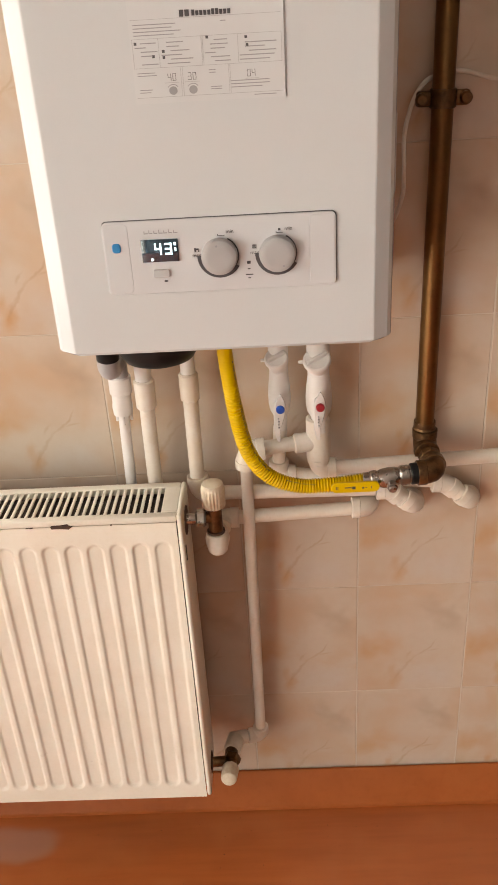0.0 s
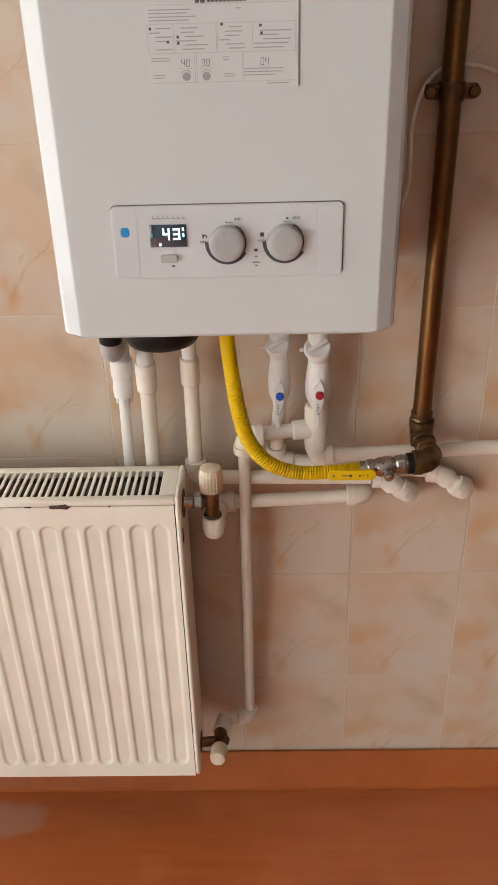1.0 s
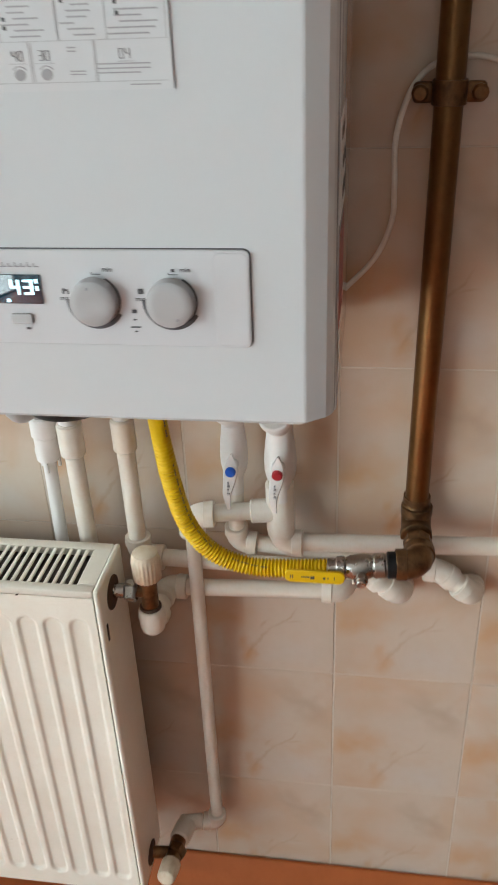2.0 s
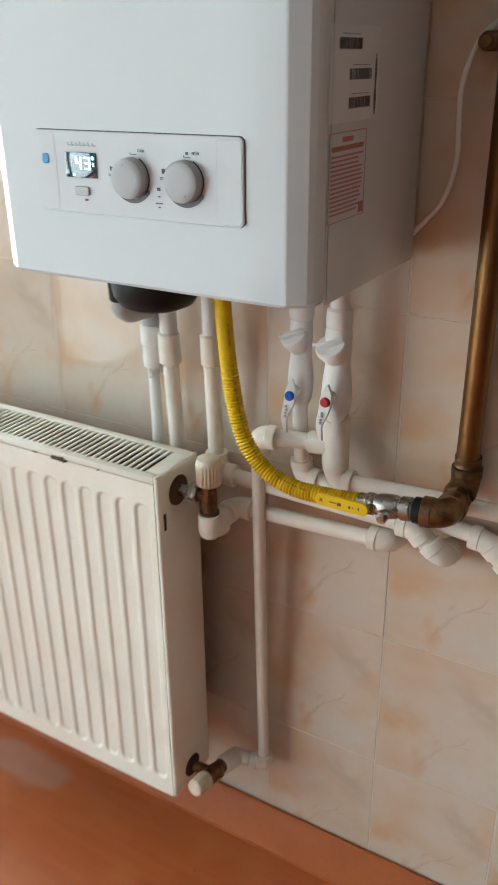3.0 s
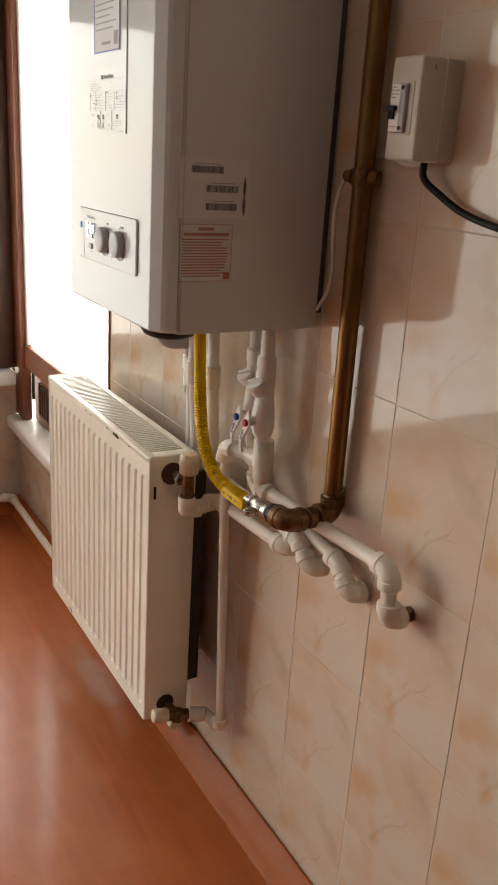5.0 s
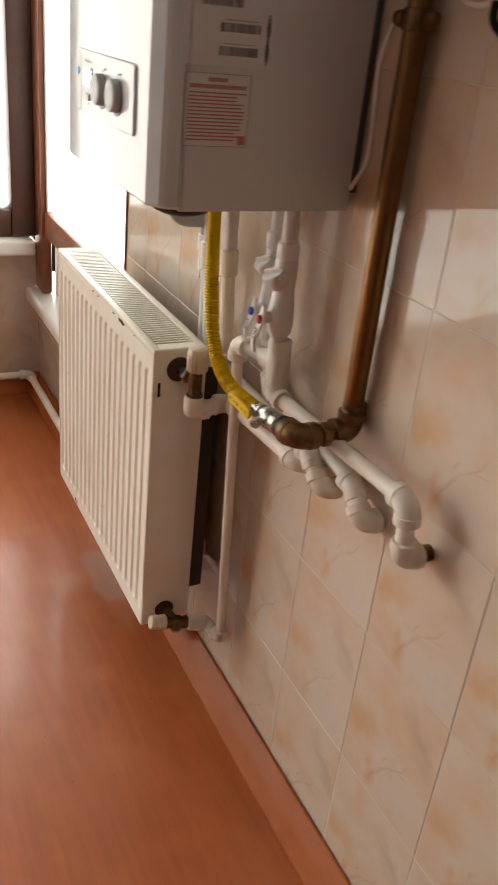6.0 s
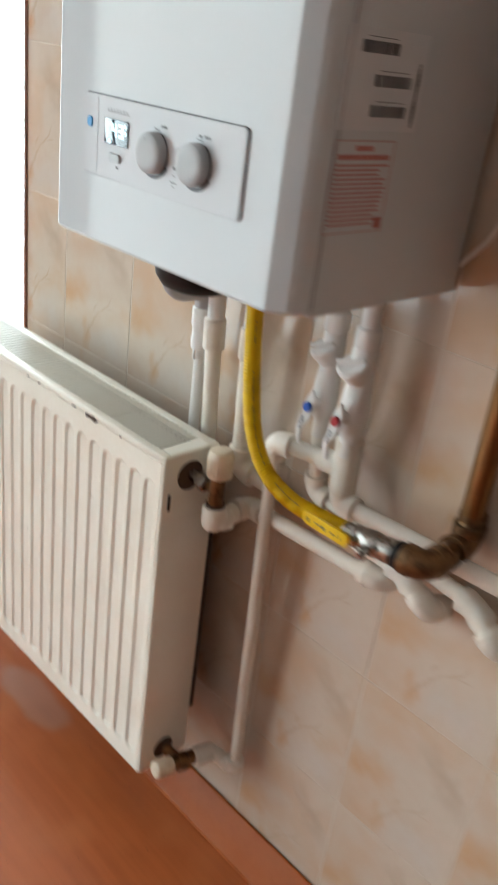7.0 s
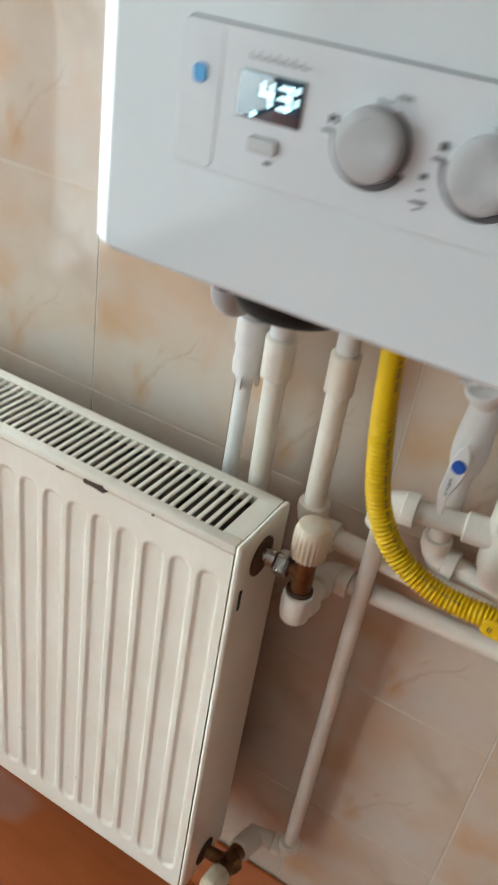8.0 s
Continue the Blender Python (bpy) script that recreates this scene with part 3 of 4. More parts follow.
def word(text, x, z, size, y, material, parent):
    """Printed word in the built-in font, laid on the panel."""
    cu = bpy.data.curves.new("word", "FONT")
    cu.body, cu.size, cu.extrude, cu.align_x = text, size, 0.00015, "CENTER"
    tmp = bpy.data.objects.new("word", cu)
    me = bpy.data.meshes.new_from_object(tmp)
    bpy.data.objects.remove(tmp)
    me.transform(Matrix.Translation((x, y, z)) @ Matrix.Rotation(radians(90), 4, "X"))
    me.materials.append(material)
    ob = new("print", me)
    ob.parent = parent
    return ob


for kx in (0.0105, 0.0745):
    word("min", kx + 0.0128, 1.2480, 0.0058, PF - 0.0003, DARKBAND, panel)
    word("max", kx - 0.0250, 1.2235, 0.0058, PF - 0.0003, DARKBAND, panel)


def arc_band(cx, cz, r0, r1, a0, a1, y0, y1, seg=24):
    bm = bmesh.new()
    rows = []
    for i in range(seg + 1):
        a = radians(a0 + (a1 - a0) * i / seg)
        rows.append([bm.verts.new((cx + r * math.cos(a), y, cz + r * math.sin(a))) for r, y in ((r0, y0), (r1, y0), (r1, y1), (r0, y1))])
    for p, q in zip(rows, rows[1:]):
        for k in range(4):
            bm.faces.new((p[k], p[(k + 1) % 4], q[(k + 1) % 4], q[k]))
    bm.faces.new(rows[0])
    bm.faces.new(rows[-1][::-1])
    return bm


for kx, turn in ((0.0105, 100), (0.0745, -62)):
    kz = 1.2235
    part("scale_rim", arc_band(kx, kz, 0.0203, 0.0216, -30, 62, PF - 0.0005, PF), DARKBAND, panel)
    part("scale_band", arc_band(kx, kz, 0.0206, 0.0246, 178, 330, PF - 0.0005, PF), DARKBAND, panel)
    knob = part("knob", lathe(bmesh.new(), (kx, PF, kz), (0, -1, 0), [(0, 0.0200), (0.0075, 0.0197), (0.0100, 0.0190), (0.0112, 0.0172), (0.0114, 0.012)], 40), KNOB, panel, "round grey plastic knob")
    c, s = math.cos(radians(turn)), math.sin(radians(turn))
    part("pointer", rodded((kx + c * 0.0135, PF - 0.0110, kz + s * 0.0135), (kx + c * 0.0135, PF - 0.0118, kz + s * 0.0135), 0.0012, 10), GREYPRINT, knob)

# instruction sheet on the front
FL = FRONT - 0.0012
sheet = part("instruction_label", boxed(-0.0755, 0.0890, FL, FRONT + 0.0005, 1.3815, 1.4900), FILM, boiler, "pale instruction label with tables and figures", smooth=0)
bm = bmesh.new()
L = FL - 0.0003


def bar(bm, x0, x1, z, h):
    box(bm, x0, x1, L, FL + 0.0002, z, z + h)


random.seed(4)
for i in range(4):
    bar(bm, -0.071, -0.071 + 0.05 + random.uniform(-0.012, 0.02), 1.4640 - i * 0.0036, 0.0010)
bar(bm, 0.022, 0.028, 1.4640, 0.0010)
for cx, w in ((-0.071, 0.024), (-0.043, 0.034), (0.004, 0.030), (0.041, 0.040)):
    for i in range(6):
        if random.random() < 0.9:
            x0 = cx + random.choice((0.0, 0.006, 0.010))
            bar(bm, x0, min(cx + w, x0 + w * random.uniform(0.35, 1.0)), 1.4450 - i * 0.0044, 0.0011)
for i in range(2):
    bar(bm, -0.071, -0.052 + i * 0.002, 1.4140 - i * 0.0028, 0.0009)
    bar(bm, -0.070, -0.056 - i * 0.002, 1.3960 - i * 0.0028, 0.0009)
    bar(bm, 0.007, 0.014, 1.4140 - i * 0.0028, 0.0009)
    bar(bm, 0.008, 0.020, 1.3960 - i * 0.0024, 0.0009)
for i in range(3):
    bar(bm, 0.0300, 0.0720 - 0.008 * (i == 2), 1.4010 - i * 0.0034, 0.0010)
bar(bm, 0.0550, 0.0790, 1.3850, 0.0009)
part("print", bm, GREYPRINT, sheet, smooth=0)
bm = bmesh.new()
for x0, x1, z in ((-0.0735, 0.086, 1.4695), (-0.0735, 0.086, 1.4500), (-0.0735, 0.086, 1.4195), (-0.0735, 0.086, 1.3880)):
    bar(bm, x0, x1, z, 0.0003)
for x in (-0.0735, -0.0455, 0.0005, 0.0018, 0.0395, 0.0860):
    box(bm, x, x + 0.0003, L, FL + 0.0002, 1.4195, 1.4500)
for x in (-0.0240, -0.0220, 0.0280, 0.0295):
    box(bm, x, x + 0.0003, L, FL + 0.0002, 1.3880, 1.4190)
for cx in (-0.0345, -0.0120):
    box(bm, cx - 0.0080, cx + 0.0080, L, FL + 0.0002, 1.4030, 1.4033)
box(bm, 0.0455, 0.0605, L, FL + 0.0002, 1.4030, 1.4033)
part("table_grid", bm, GREYPRINT, sheet, smooth=0)
bm = bmesh.new()
for text, x in (("40", -0.0385), ("30", -0.0165), ("04", 0.0478)):
    for i, ch in enumerate(text):
        digit(bm, ch, x + i * 0.0052, 1.4050, 0.0040, 0.0080, 0.0008, L - 0.0001, FL + 0.0002)
for x, z in ((-0.0715, 1.4440), (-0.0420, 1.4350), (-0.0420, 1.4285), (0.0055, 1.4470), (0.0470, 1.4450), (0.0480, 1.4370), (-0.0530, 1.4300)):
    box(bm, x, x + 0.0028, L - 0.0001, FL + 0.0002, z, z + 0.0030)
part("figures", bm, DARKBAND, sheet, "printed figures 40, 30 and 04", smooth=0)
for cx in (-0.0335, -0.0115):
    part("dial_print", rodded((cx, L, 1.3945), (cx, FL, 1.3945), 0.0046, 20), GREYPRINT, sheet, smooth=0)
    part("dial_arc", arc_band(cx, 1.3945, 0.0062, 0.0070, 35, 145, L, FL), GREYPRINT, sheet, smooth=0)
bm = boxed(-0.0205, -0.0160, L - 0.0001, FL, 1.4705, 1.4775)
box(bm, -0.0148, -0.0100, L - 0.0001, FL, 1.4705, 1.4775)
for i in range(10):
    box(bm, -0.0075 + i * 0.0042, -0.0043 + i * 0.0042, L - 0.0001, FL, 1.4710, 1.4760 + 0.001 * (i in (0, 5, 6)))
part("mark", bm, DARKBAND, sheet, "plain dark brand mark", smooth=0)
part("label_edge", boxed(0.0893, 0.0897, FL - 0.0002, FRONT + 0.0005, 1.3815, 1.62), GREYPRINT, sheet, smooth=0)

sheet.scale.x, sheet.scale.z = 0.925, 0.865
sheet.location.x, sheet.location.z = 0.0067, 0.191

notice = part("notice_label", boxed(-0.042, 0.062, FL, FRONT + 0.0005, 1.510, 1.640), PAPER, boiler, "white notice with a blue border", smooth=0)
bm = boxed(-0.042, 0.062, L - 0.0001, FL, 1.630, 1.640)
for a in ((-0.042, -0.0405, 1.51, 1.63), (0.0605, 0.062, 1.51, 1.63), (-0.0405, 0.0605, 1.51, 1.5115)):
    box(bm, a[0], a[1], L - 0.0001, FL, a[2], a[3])
part("border", bm, BLUECAP, notice, "dark-blue border", smooth=0)
bm = bmesh.new()
bar(bm, -0.012, 0.030, 1.612, 0.004)
for i in range(8):
    bar(bm, -0.036, 0.048 - 0.012 * (i % 3), 1.600 - i * 0.0085, 0.002)
bar(bm, -0.010, 0.026, 1.520, 0.004)
box(bm, 0.040, 0.055, L, FL + 0.0002, 1.518, 1.536)
part("print", bm, GREYPRINT, notice, smooth=0)

notice.location.z = -0.010

# stickers on the side
SX = CX + 0.1995
sticker = part("barcode_sticker", boxed(SX - 0.0005, SX + 0.0006, 0.990, 1.101, 1.281, 1.362), PAPER, boiler, "pale sticker with three barcodes", smooth=0)
for ya, yb, z in ((1.008, 1.058, 1.3425), (1.032, 1.082, 1.3170), (1.032, 1.082, 1.2925)):
    bm = bmesh.new()
    y = ya
    while y < yb:
        w = random.choice((0.0006, 0.0010, 0.0016))
        box(bm, SX + 0.0004, SX + 0.0009, y, y + w, z, z + 0.0095)
        y += w + random.choice((0.0006, 0.0008, 0.0012))
    box(bm, SX + 0.0004, SX + 0.0009, ya + 0.006, yb - 0.004, z + 0.0122, z + 0.0128)
    part("barcode", bm, DARKBAND, sticker, smooth=0)
bm = bmesh.new()
for i in range(14):
    t = i / 13
    w = 0.0009 + 0.0016 * abs(math.sin(t * math.pi * 2))
    box(bm, SX + 0.0004, SX + 0.0009, 1.0935 - w, 1.0935 + w, 1.285 + 0.050 * t, 1.2886 + 0.050 * t)
part("ink_mark", bm, DARKBAND, sticker, "black inked stroke", smooth=0)
sticker.location.y, sticker.location.z = -0.0055, -0.002
warn = part("warning_label", boxed(SX - 0.0005, SX + 0.0006, 0.9875, 1.0715, 1.190, 1.271), FILM, boiler, "clear label printed in red", smooth=0)
bm = bmesh.new()
for a in ((0.9875, 0.9882, 1.19, 1.271), (1.0708, 1.0715, 1.19, 1.271), (0.9882, 1.0708, 1.19, 1.1907), (0.9882, 1.0708, 1.2703, 1.271)):
    box(bm, SX + 0.0004, SX + 0.0009, a[0], a[1], a[2], a[3])
for i in range(6):
    box(bm, SX + 0.0004, SX + 0.0009, 1.016 + i * 0.0042, 1.0195 + i * 0.0042, 1.2620, 1.2665)
for i in range(17):
    box(bm, SX + 0.0004, SX + 0.0009, 0.993 + i * 0.0043, 0.9966 + i * 0.0043, 1.2545, 1.2590)
for i in range(14):
    z = 1.2490 - i * 0.0040
    end = 1.066 - random.choice((0, 0.002, 0.006, 0.012, 0.035 if i in (3, 7) else 0.004))
    box(bm, SX + 0.0004, SX + 0.0009, 0.992, end, z, z + 0.0017)
box(bm, SX + 0.0004, SX + 0.0009, 1.059, 1.0695, 1.1925, 1.203)
part("print", bm, REDPRINT, warn, smooth=0)
part("vent_slot", boxed(SX - 0.0005, SX + 0.0006, 0.9905, 0.9915, BOT + 0.004, CAP - 0.01), GREYPRINT, boiler, smooth=0)

# underside: black drain pan and spigots
bm = bmesh.new()
lathe(bm, (-0.092, 1.115, BOT + 0.002), (0, 0, -1), [(0, 0.056), (0.040, 0.058), (0.056, 0.056), (0.068, 0.048), (0.074, 0.034), (0.076, 0.012)], 40)
rod(bm, (-0.163, 1.124, BOT + 0.004), (-0.169, 1.136, BOT - 0.078), 0.0165, edge=0.003)
part("drain_pan", bm, BLACKRUB, boiler, "black rubber drain pan")
part("drain_spout", tubed(smooth_path([(-0.169, 1.136, BOT - 0.072), (-0.170, 1.140, BOT - 0.088), (-0.171, 1.156, BOT - 0.100), (-0.170, 1.183, BOT - 0.102), (-0.1695, 1.197, BOT - 0.108), (-0.1695, 1.201, BOT - 0.135)], 8), [0.0165 - 0.0025 * k / 40 for k in range(41)]), KNOB, boiler, "grey curved drain spout")

# ---- radiator ----
rad = thing("radiator", "ivory-white ribbed panel radiator with a chipped top edge", "radiator")
RX0, RX1, RY0, RY1, RZ0, RZ1 = -0.735, -0.081, 1.075, 1.178, 0.199, 0.809


def ribbed_front(x0, x1, z0, z1, y, pitch=0.0347, depth=0.0038):
    """Pressed front sheet: round-ended sunk channels inside a flat border, folded back at the rim."""
    def bump_at(x, z):
        n = round((-0.114 - x) / pitch)
        if n < 0 or n > 17:
            return 0.0
        d = abs(x - (-0.114 - n * pitch))
        top, low = z1 - 0.038, z0 + 0.034
        half = 0.0110
        if z > top - half:
            d = math.hypot(d, z - (top - half))
        elif z < low + half:
            d = math.hypot(d, (low + half) - z)
        s = min(1.0, max(0.0, (0.0143 - d) / 0.0046))
        return -depth * s * s * (3 - 2 * s)
    nx = int((x1 - x0) / 0.0015)
    zs = [z0] + [z0 + 0.012 + (0.05 * i / 16) for i in range(17)] + [z0 + 0.062 + (z1 - z0 - 0.137) * i / 8 for i in range(1, 9)] + [z1 - 0.075 + 0.005 + 0.055 * i / 18 for i in range(19)] + [z1]
    bm = bmesh.new()
    grid = []
    for z in zs:
        grid.append([bm.verts.new((x0 + (x1 - x0) * i / nx, y - bump_at(x0 + (x1 - x0) * i / nx, z), z)) for i in range(nx + 1)])
    for r0, r1 in zip(grid, grid[1:]):
        for i in range(nx):
            bm.faces.new((r0[i], r0[i + 1], r1[i + 1], r1[i]))
    rim = grid[0][:-1] + [r[-1] for r in grid[:-1]] + grid[-1][:0:-1] + [r[0] for r in grid[:0:-1]]
    cx, cz = (x0 + x1) / 2, (z0 + z1) / 2
    back = [bm.verts.new((v.co.x + (0.003 if v.co.x < cx else -0.003) * (abs(v.co.x - cx) > (x1 - x0) / 2 - 1e-4), y + 0.012, v.co.z)) for v in rim]
    k = len(rim)
    for i in range(k):
        bm.faces.new((rim[i], rim[(i + 1) % k], back[(i + 1) % k], back[i]))
    bm.faces.new(back)
    return bm


part("front_panel", ribbed_front(RX0 + 0.004, RX1 - 0.0092, RZ0, RZ1 - 0.0135, RY0 + 0.003), RADIATOR, rad, smooth=50)
# added block: stands in for the shadow behind the radiator and stops light there
part("rear_shade_block", boxed(RX0 + 0.035, RX1 - 0.034, RY1 + 0.001, WALL - 0.030, RZ0 + 0.05, RZ1 - 0.06, bevel=0.003), INSIDE_SHADE, rad, "dark block added behind the radiator in place of shade")
part("water_core", boxed(RX0 + 0.012, RX1 - 0.012, RY0 + 0.0175, RY0 + 0.026, RZ0 + 0.02, RZ1 - 0.05), INSIDE_SHADE, rad)
part("water_core", boxed(RX0 + 0.012, RX1 - 0.012, RY1 - 0.014, RY1 - 0.002, RZ0 + 0.01, RZ1 - 0.02, bevel=0.003), INSIDE_SHADE, rad)
part("side_cover", boxed(RX1 - 0.008, RX1, RY0 + 0.001, RY1, RZ0 + 0.004, RZ1, bevel=0.004, seg=3), RADIATOR, rad)
part("side_cover", boxed(RX0, RX0 + 0.008, RY0 + 0.001, RY1, RZ0 + 0.004, RZ1, bevel=0.004, seg=3), RADIATOR, rad)
part("top_rail", boxed(RX0 + 0.008, RX1 - 0.008, RY0 + 0.001, RY0 + 0.016, RZ1 - 0.012, RZ1 - 0.001, bevel=0.003), RADIATOR, rad)
part("top_rail", boxed(RX0 + 0.008, RX1 - 0.008, RY1 - 0.016, RY1, RZ1 - 0.014, RZ1 - 0.001, bevel=0.003), RADIATOR, rad)
part("top_rail", boxed(RX1 - 0.030, RX1 - 0.008, RY0 + 0.016, RY1 - 0.016, RZ1 - 0.010, RZ1 - 0.0015), RADIATOR, rad)
part("top_rail", boxed(RX0 + 0.008, RX0 + 0.030, RY0 + 0.016, RY1 - 0.016, RZ1 - 0.010, RZ1 - 0.0015), RADIATOR, rad)
bm = boxed(0, 0.0050, RY0 + 0.016, RY1 - 0.016, RZ1 - 0.0050, RZ1 - 0.002, bevel=0.0008, seg=1)
slat = part("slat", bm, RADIATOR, rad)
n_slats = int((RX1 - 0.030 - RX0 - 0.030) / 0.0108)
pitch = (RX1 - RX0 - 0.0645) / n_slats
slat.location.x = RX0 + 0.0325
for i in range(1, n_slats + 1):
    o = new("slat", slat.data)
    o.parent = rad
    o.location.x = RX0 + 0.0325 + i * pitch
# wide dark fins, nearly closed, so the slots between the slats look shaded
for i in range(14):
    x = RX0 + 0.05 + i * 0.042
    part("fin", boxed(x, x + 0.040, RY0 + 0.028, RY1 - 0.016, RZ1 - 0.12, RZ1 - 0.020, bevel=0.002), INSIDE_SHADE, rad)
bm = lathe(bmesh.new(), (-0.262, RY0 + 0.0075, RZ1 - 0.0118), (0, -1, 0), [(0, 0.009), (0.0062, 0.008), (0.0072, 0.006)], 9, wobble=lambda i, h: 1 + 0.28 * math.sin(i * 2.4))
for v in bm.verts:
    v.co.x = -0.262 + (v.co.x + 0.262) * 2.1
    v.co.z = RZ1 - 0.0118 + (v.co.z - RZ1 + 0.0118) * 0.60
part("paint_chip", bm, RUST, rad, "dark chip where the enamel has come off")
random.seed(11)
for i in range(5):
    x = random.uniform(RX0 + 0.25, RX1 - 0.03)
    w = random.uniform(0.002, 0.009)
    part("scratch", boxed(x, x + w, RY0 + 0.0004, RY0 + 0.0040, RZ1 - 0.0125 + random.uniform(-0.0006, 0.0006), RZ1 - 0.0115), RUST, rad)
for x in (-0.572, -0.585):
    part("drip_spot", boxed(x, x + 0.004, RY0 + 0.0018, RY0 + 0.0045, RZ0 + 0.006, RZ0 + 0.015, bevel=0.001), RUST, rad)
part("side_hole", rodded((RX1 - 0.003, 1.124, 0.770), (RX1 + 0.0012, 1.124, 0.770), 0.023, 28), RUST, rad, "dark round connection hole")
part("side_hole", rodded((RX1 - 0.003, 1.124, 0.236), (RX1 + 0.0012, 1.124, 0.236), 0.020, 28), RUST, rad, "dark round connection hole")
part("side_slot", boxed(RX1 - 0.003, RX1 + 0.0012, 1.0860, 1.0912, 0.720, 0.747, bevel=0.001), BLACKRUB, rad, "narrow dark slot")
for x in (-0.60, -0.20):
    part("bracket", boxed(x, x + 0.03, RY1, WALL + 0.004, 0.62, 0.66, bevel=0.003), RADIATOR, rad)
    part("bracket", boxed(x, x + 0.03, RY1, WALL + 0.004, 0.28, 0.32, bevel=0.003), RADIATOR, rad)

# radiator valves
ridge = lambda i, h: 1.0 if i % 2 else 0.93
valve = thing("radiator_valve", "ivory ribbed hand-wheel valve on a stained brass body", "valve")
part("union", rodded((RX1, 1.130, 0.768), (-0.060, 1.132, 0.767), 0.0095), STEEL, valve)
part("nut", lathe(bmesh.new(), (-0.066, 1.131, 0.768), (1, 0, 0), [(0, 0.0125), (0.003, 0.0145), (0.013, 0.0145), (0.016, 0.0125)], 6), STEEL, valve, "worn hexagonal union nut", smooth=20)
part("body", rod(rodded((-0.052, 1.136, 0.765), (-0.036, 1.138, 0.765), 0.0095), (-0.037, 1.138, 0.735), (-0.037, 1.138, 0.792), 0.0115, edge=0.002), OLDBRASS, valve, "stained brass body")
part("hand_wheel", lathe(bmesh.new(), (-0.037, 1.139, 0.784), (0, 0, 1), [(0, 0.0165), (0.002, 0.0185), (0.030, 0.0190), (0.034, 0.0182), (0.041, 0.016), (0.043, 0.011)], 88, wobble=lambda i, h: (1.0 if i % 4 < 2 else 0.925) if h < 0.032 else 1.0), CAPIV, valve, "ribbed ivory hand wheel", smooth=50)
part("collar", lathe(bmesh.new(), (-0.036, 1.136, 0.700), (0, 0, 1), [(0, 0.0120), (0.004, 0.0155), (0.012, 0.0170), (0.034, 0.0172), (0.037, 0.0155)], 24), PPR, valve)
part("ring", rodded((-0.037, 1.138, 0.734), (-0.037, 1.138, 0.741), 0.0145, edge=0.001), RUST, valve)

low = thing("radiator_valve", "lock-shield valve with a white cap near the floor", "valve")
part("union", rodded((RX1, 1.130, 0.228), (-0.050, 1.136, 0.224), 0.0095), OLDBRASS, low)
part("body", rodded((-0.047, 1.112, 0.230), (-0.046, 1.168, 0.216), 0.0125, edge=0.002), OLDBRASS, low, "stained brass body")
part("nut", lathe(bmesh.new(), (-0.0465, 1.128, 0.226), (0.01, 0.056, -0.014), [(0, 0.0150), (0.003, 0.0165), (0.016, 0.0165), (0.019, 0.0150)], 6), OLDBRASS, low, smooth=20)
part("cap", lathe(bmesh.new(), (-0.0460, 1.113, 0.231), (-0.004, -0.056, 0.010), [(0, 0.0150), (0.003, 0.0160), (0.026, 0.0150), (0.031, 0.0135), (0.033, 0.009)], 40, wobble=lambda i, h: (1.0 if i % 4 < 2 else 0.96) if h < 0.028 else 1.0), CAPIV, low, "white ribbed cap", smooth=50)
part("adaptor", rodded((-0.046, 1.162, 0.217), (-0.040, 1.200, 0.210), 0.0165, edge=0.003), PPR, low)

# ---- plastic plumbing ----


def fitting(bm, a, b, r):
    return rod(bm, a, b, r, edge=0.0025)


def pipe_thing(label, group="plastic pipes under the boiler"):
    return thing("pipe", label, "pipe", group)


R = 0.0118
# drain hose
p = pipe_thing("thin white drain pipe from the boiler into a socket fitting")
part("tube", rodded((-0.1705, 1.202, 0.93), (-0.1765, 1.209, 0.73), 0.0088), PVC, p)
part("socket", lathe(bmesh.new(), (-0.1695, 1.201, 0.985), (-0.02, 0.02, -1), [(0, 0.0150), (0.002, 0.0172), (0.028, 0.0172), (0.030, 0.0150), (0.045, 0.0150), (0.050, 0.0160), (0.064, 0.0150)], 28), PVC, p, "white socket fitting")
for a in (35, 155, 275):
    c, s = math.cos(radians(a)), math.sin(radians(a))
    part("claw", boxed(-0.171 + c * 0.0130 - 0.0022, -0.171 + c * 0.0130 + 0.0022, 1.2025 + s * 0.0130 - 0.0022, 1.2025 + s * 0.0130 + 0.0022, 0.905, 0.924, bevel=0.0012), PVC, p)
# two heating pipes going down behind the radiator
p = pipe_thing("white plastic heating pipe going down behind the radiator")
part("tube", rodded((-0.1315, 1.188, BOT + 0.01), (-0.1312, 1.190, 0.96), 0.0128), PVC, p)
part("socket", fitting(bmesh.new(), (-0.1312, 1.189, 0.982), (-0.1314, 1.191, 0.934), 0.0160), PPR, p)
part("tube", rodded((-0.1314, 1.191, 0.94), (-0.1360, 1.208, 0.73), R), PPR, p)
p = pipe_thing("white plastic pipe turning into a run along the wall")
part("tube", rodded((-0.0640, 1.194, BOT + 0.01), (-0.0640, 1.195, 0.965), 0.0112), PVC, p)
part("socket", fitting(bmesh.new(), (-0.0640, 1.195, 0.987), (-0.0640, 1.196, 0.941), 0.0150), PPR, p)
part("tube", rodded((-0.0640, 1.196, 0.95), (-0.0655, 1.204, 0.80), R), PPR, p)
part("elbow", elbow_piece((-0.0655, 1.205, 0.768), (0, 0, 1), (1, 0, 0), 0.0165, 0.032), PPR, p, "stained white elbow")
part("tube", rodded((-0.04, 1.205, 0.768), (0.222, 1.207, 0.762), R), PPR, p)
part("elbow", elbow_piece((0.246, 1.207, 0.760), (-1, 0, 0), (0.7, 0, -0.7), 0.0160, 0.020), PPR, p)
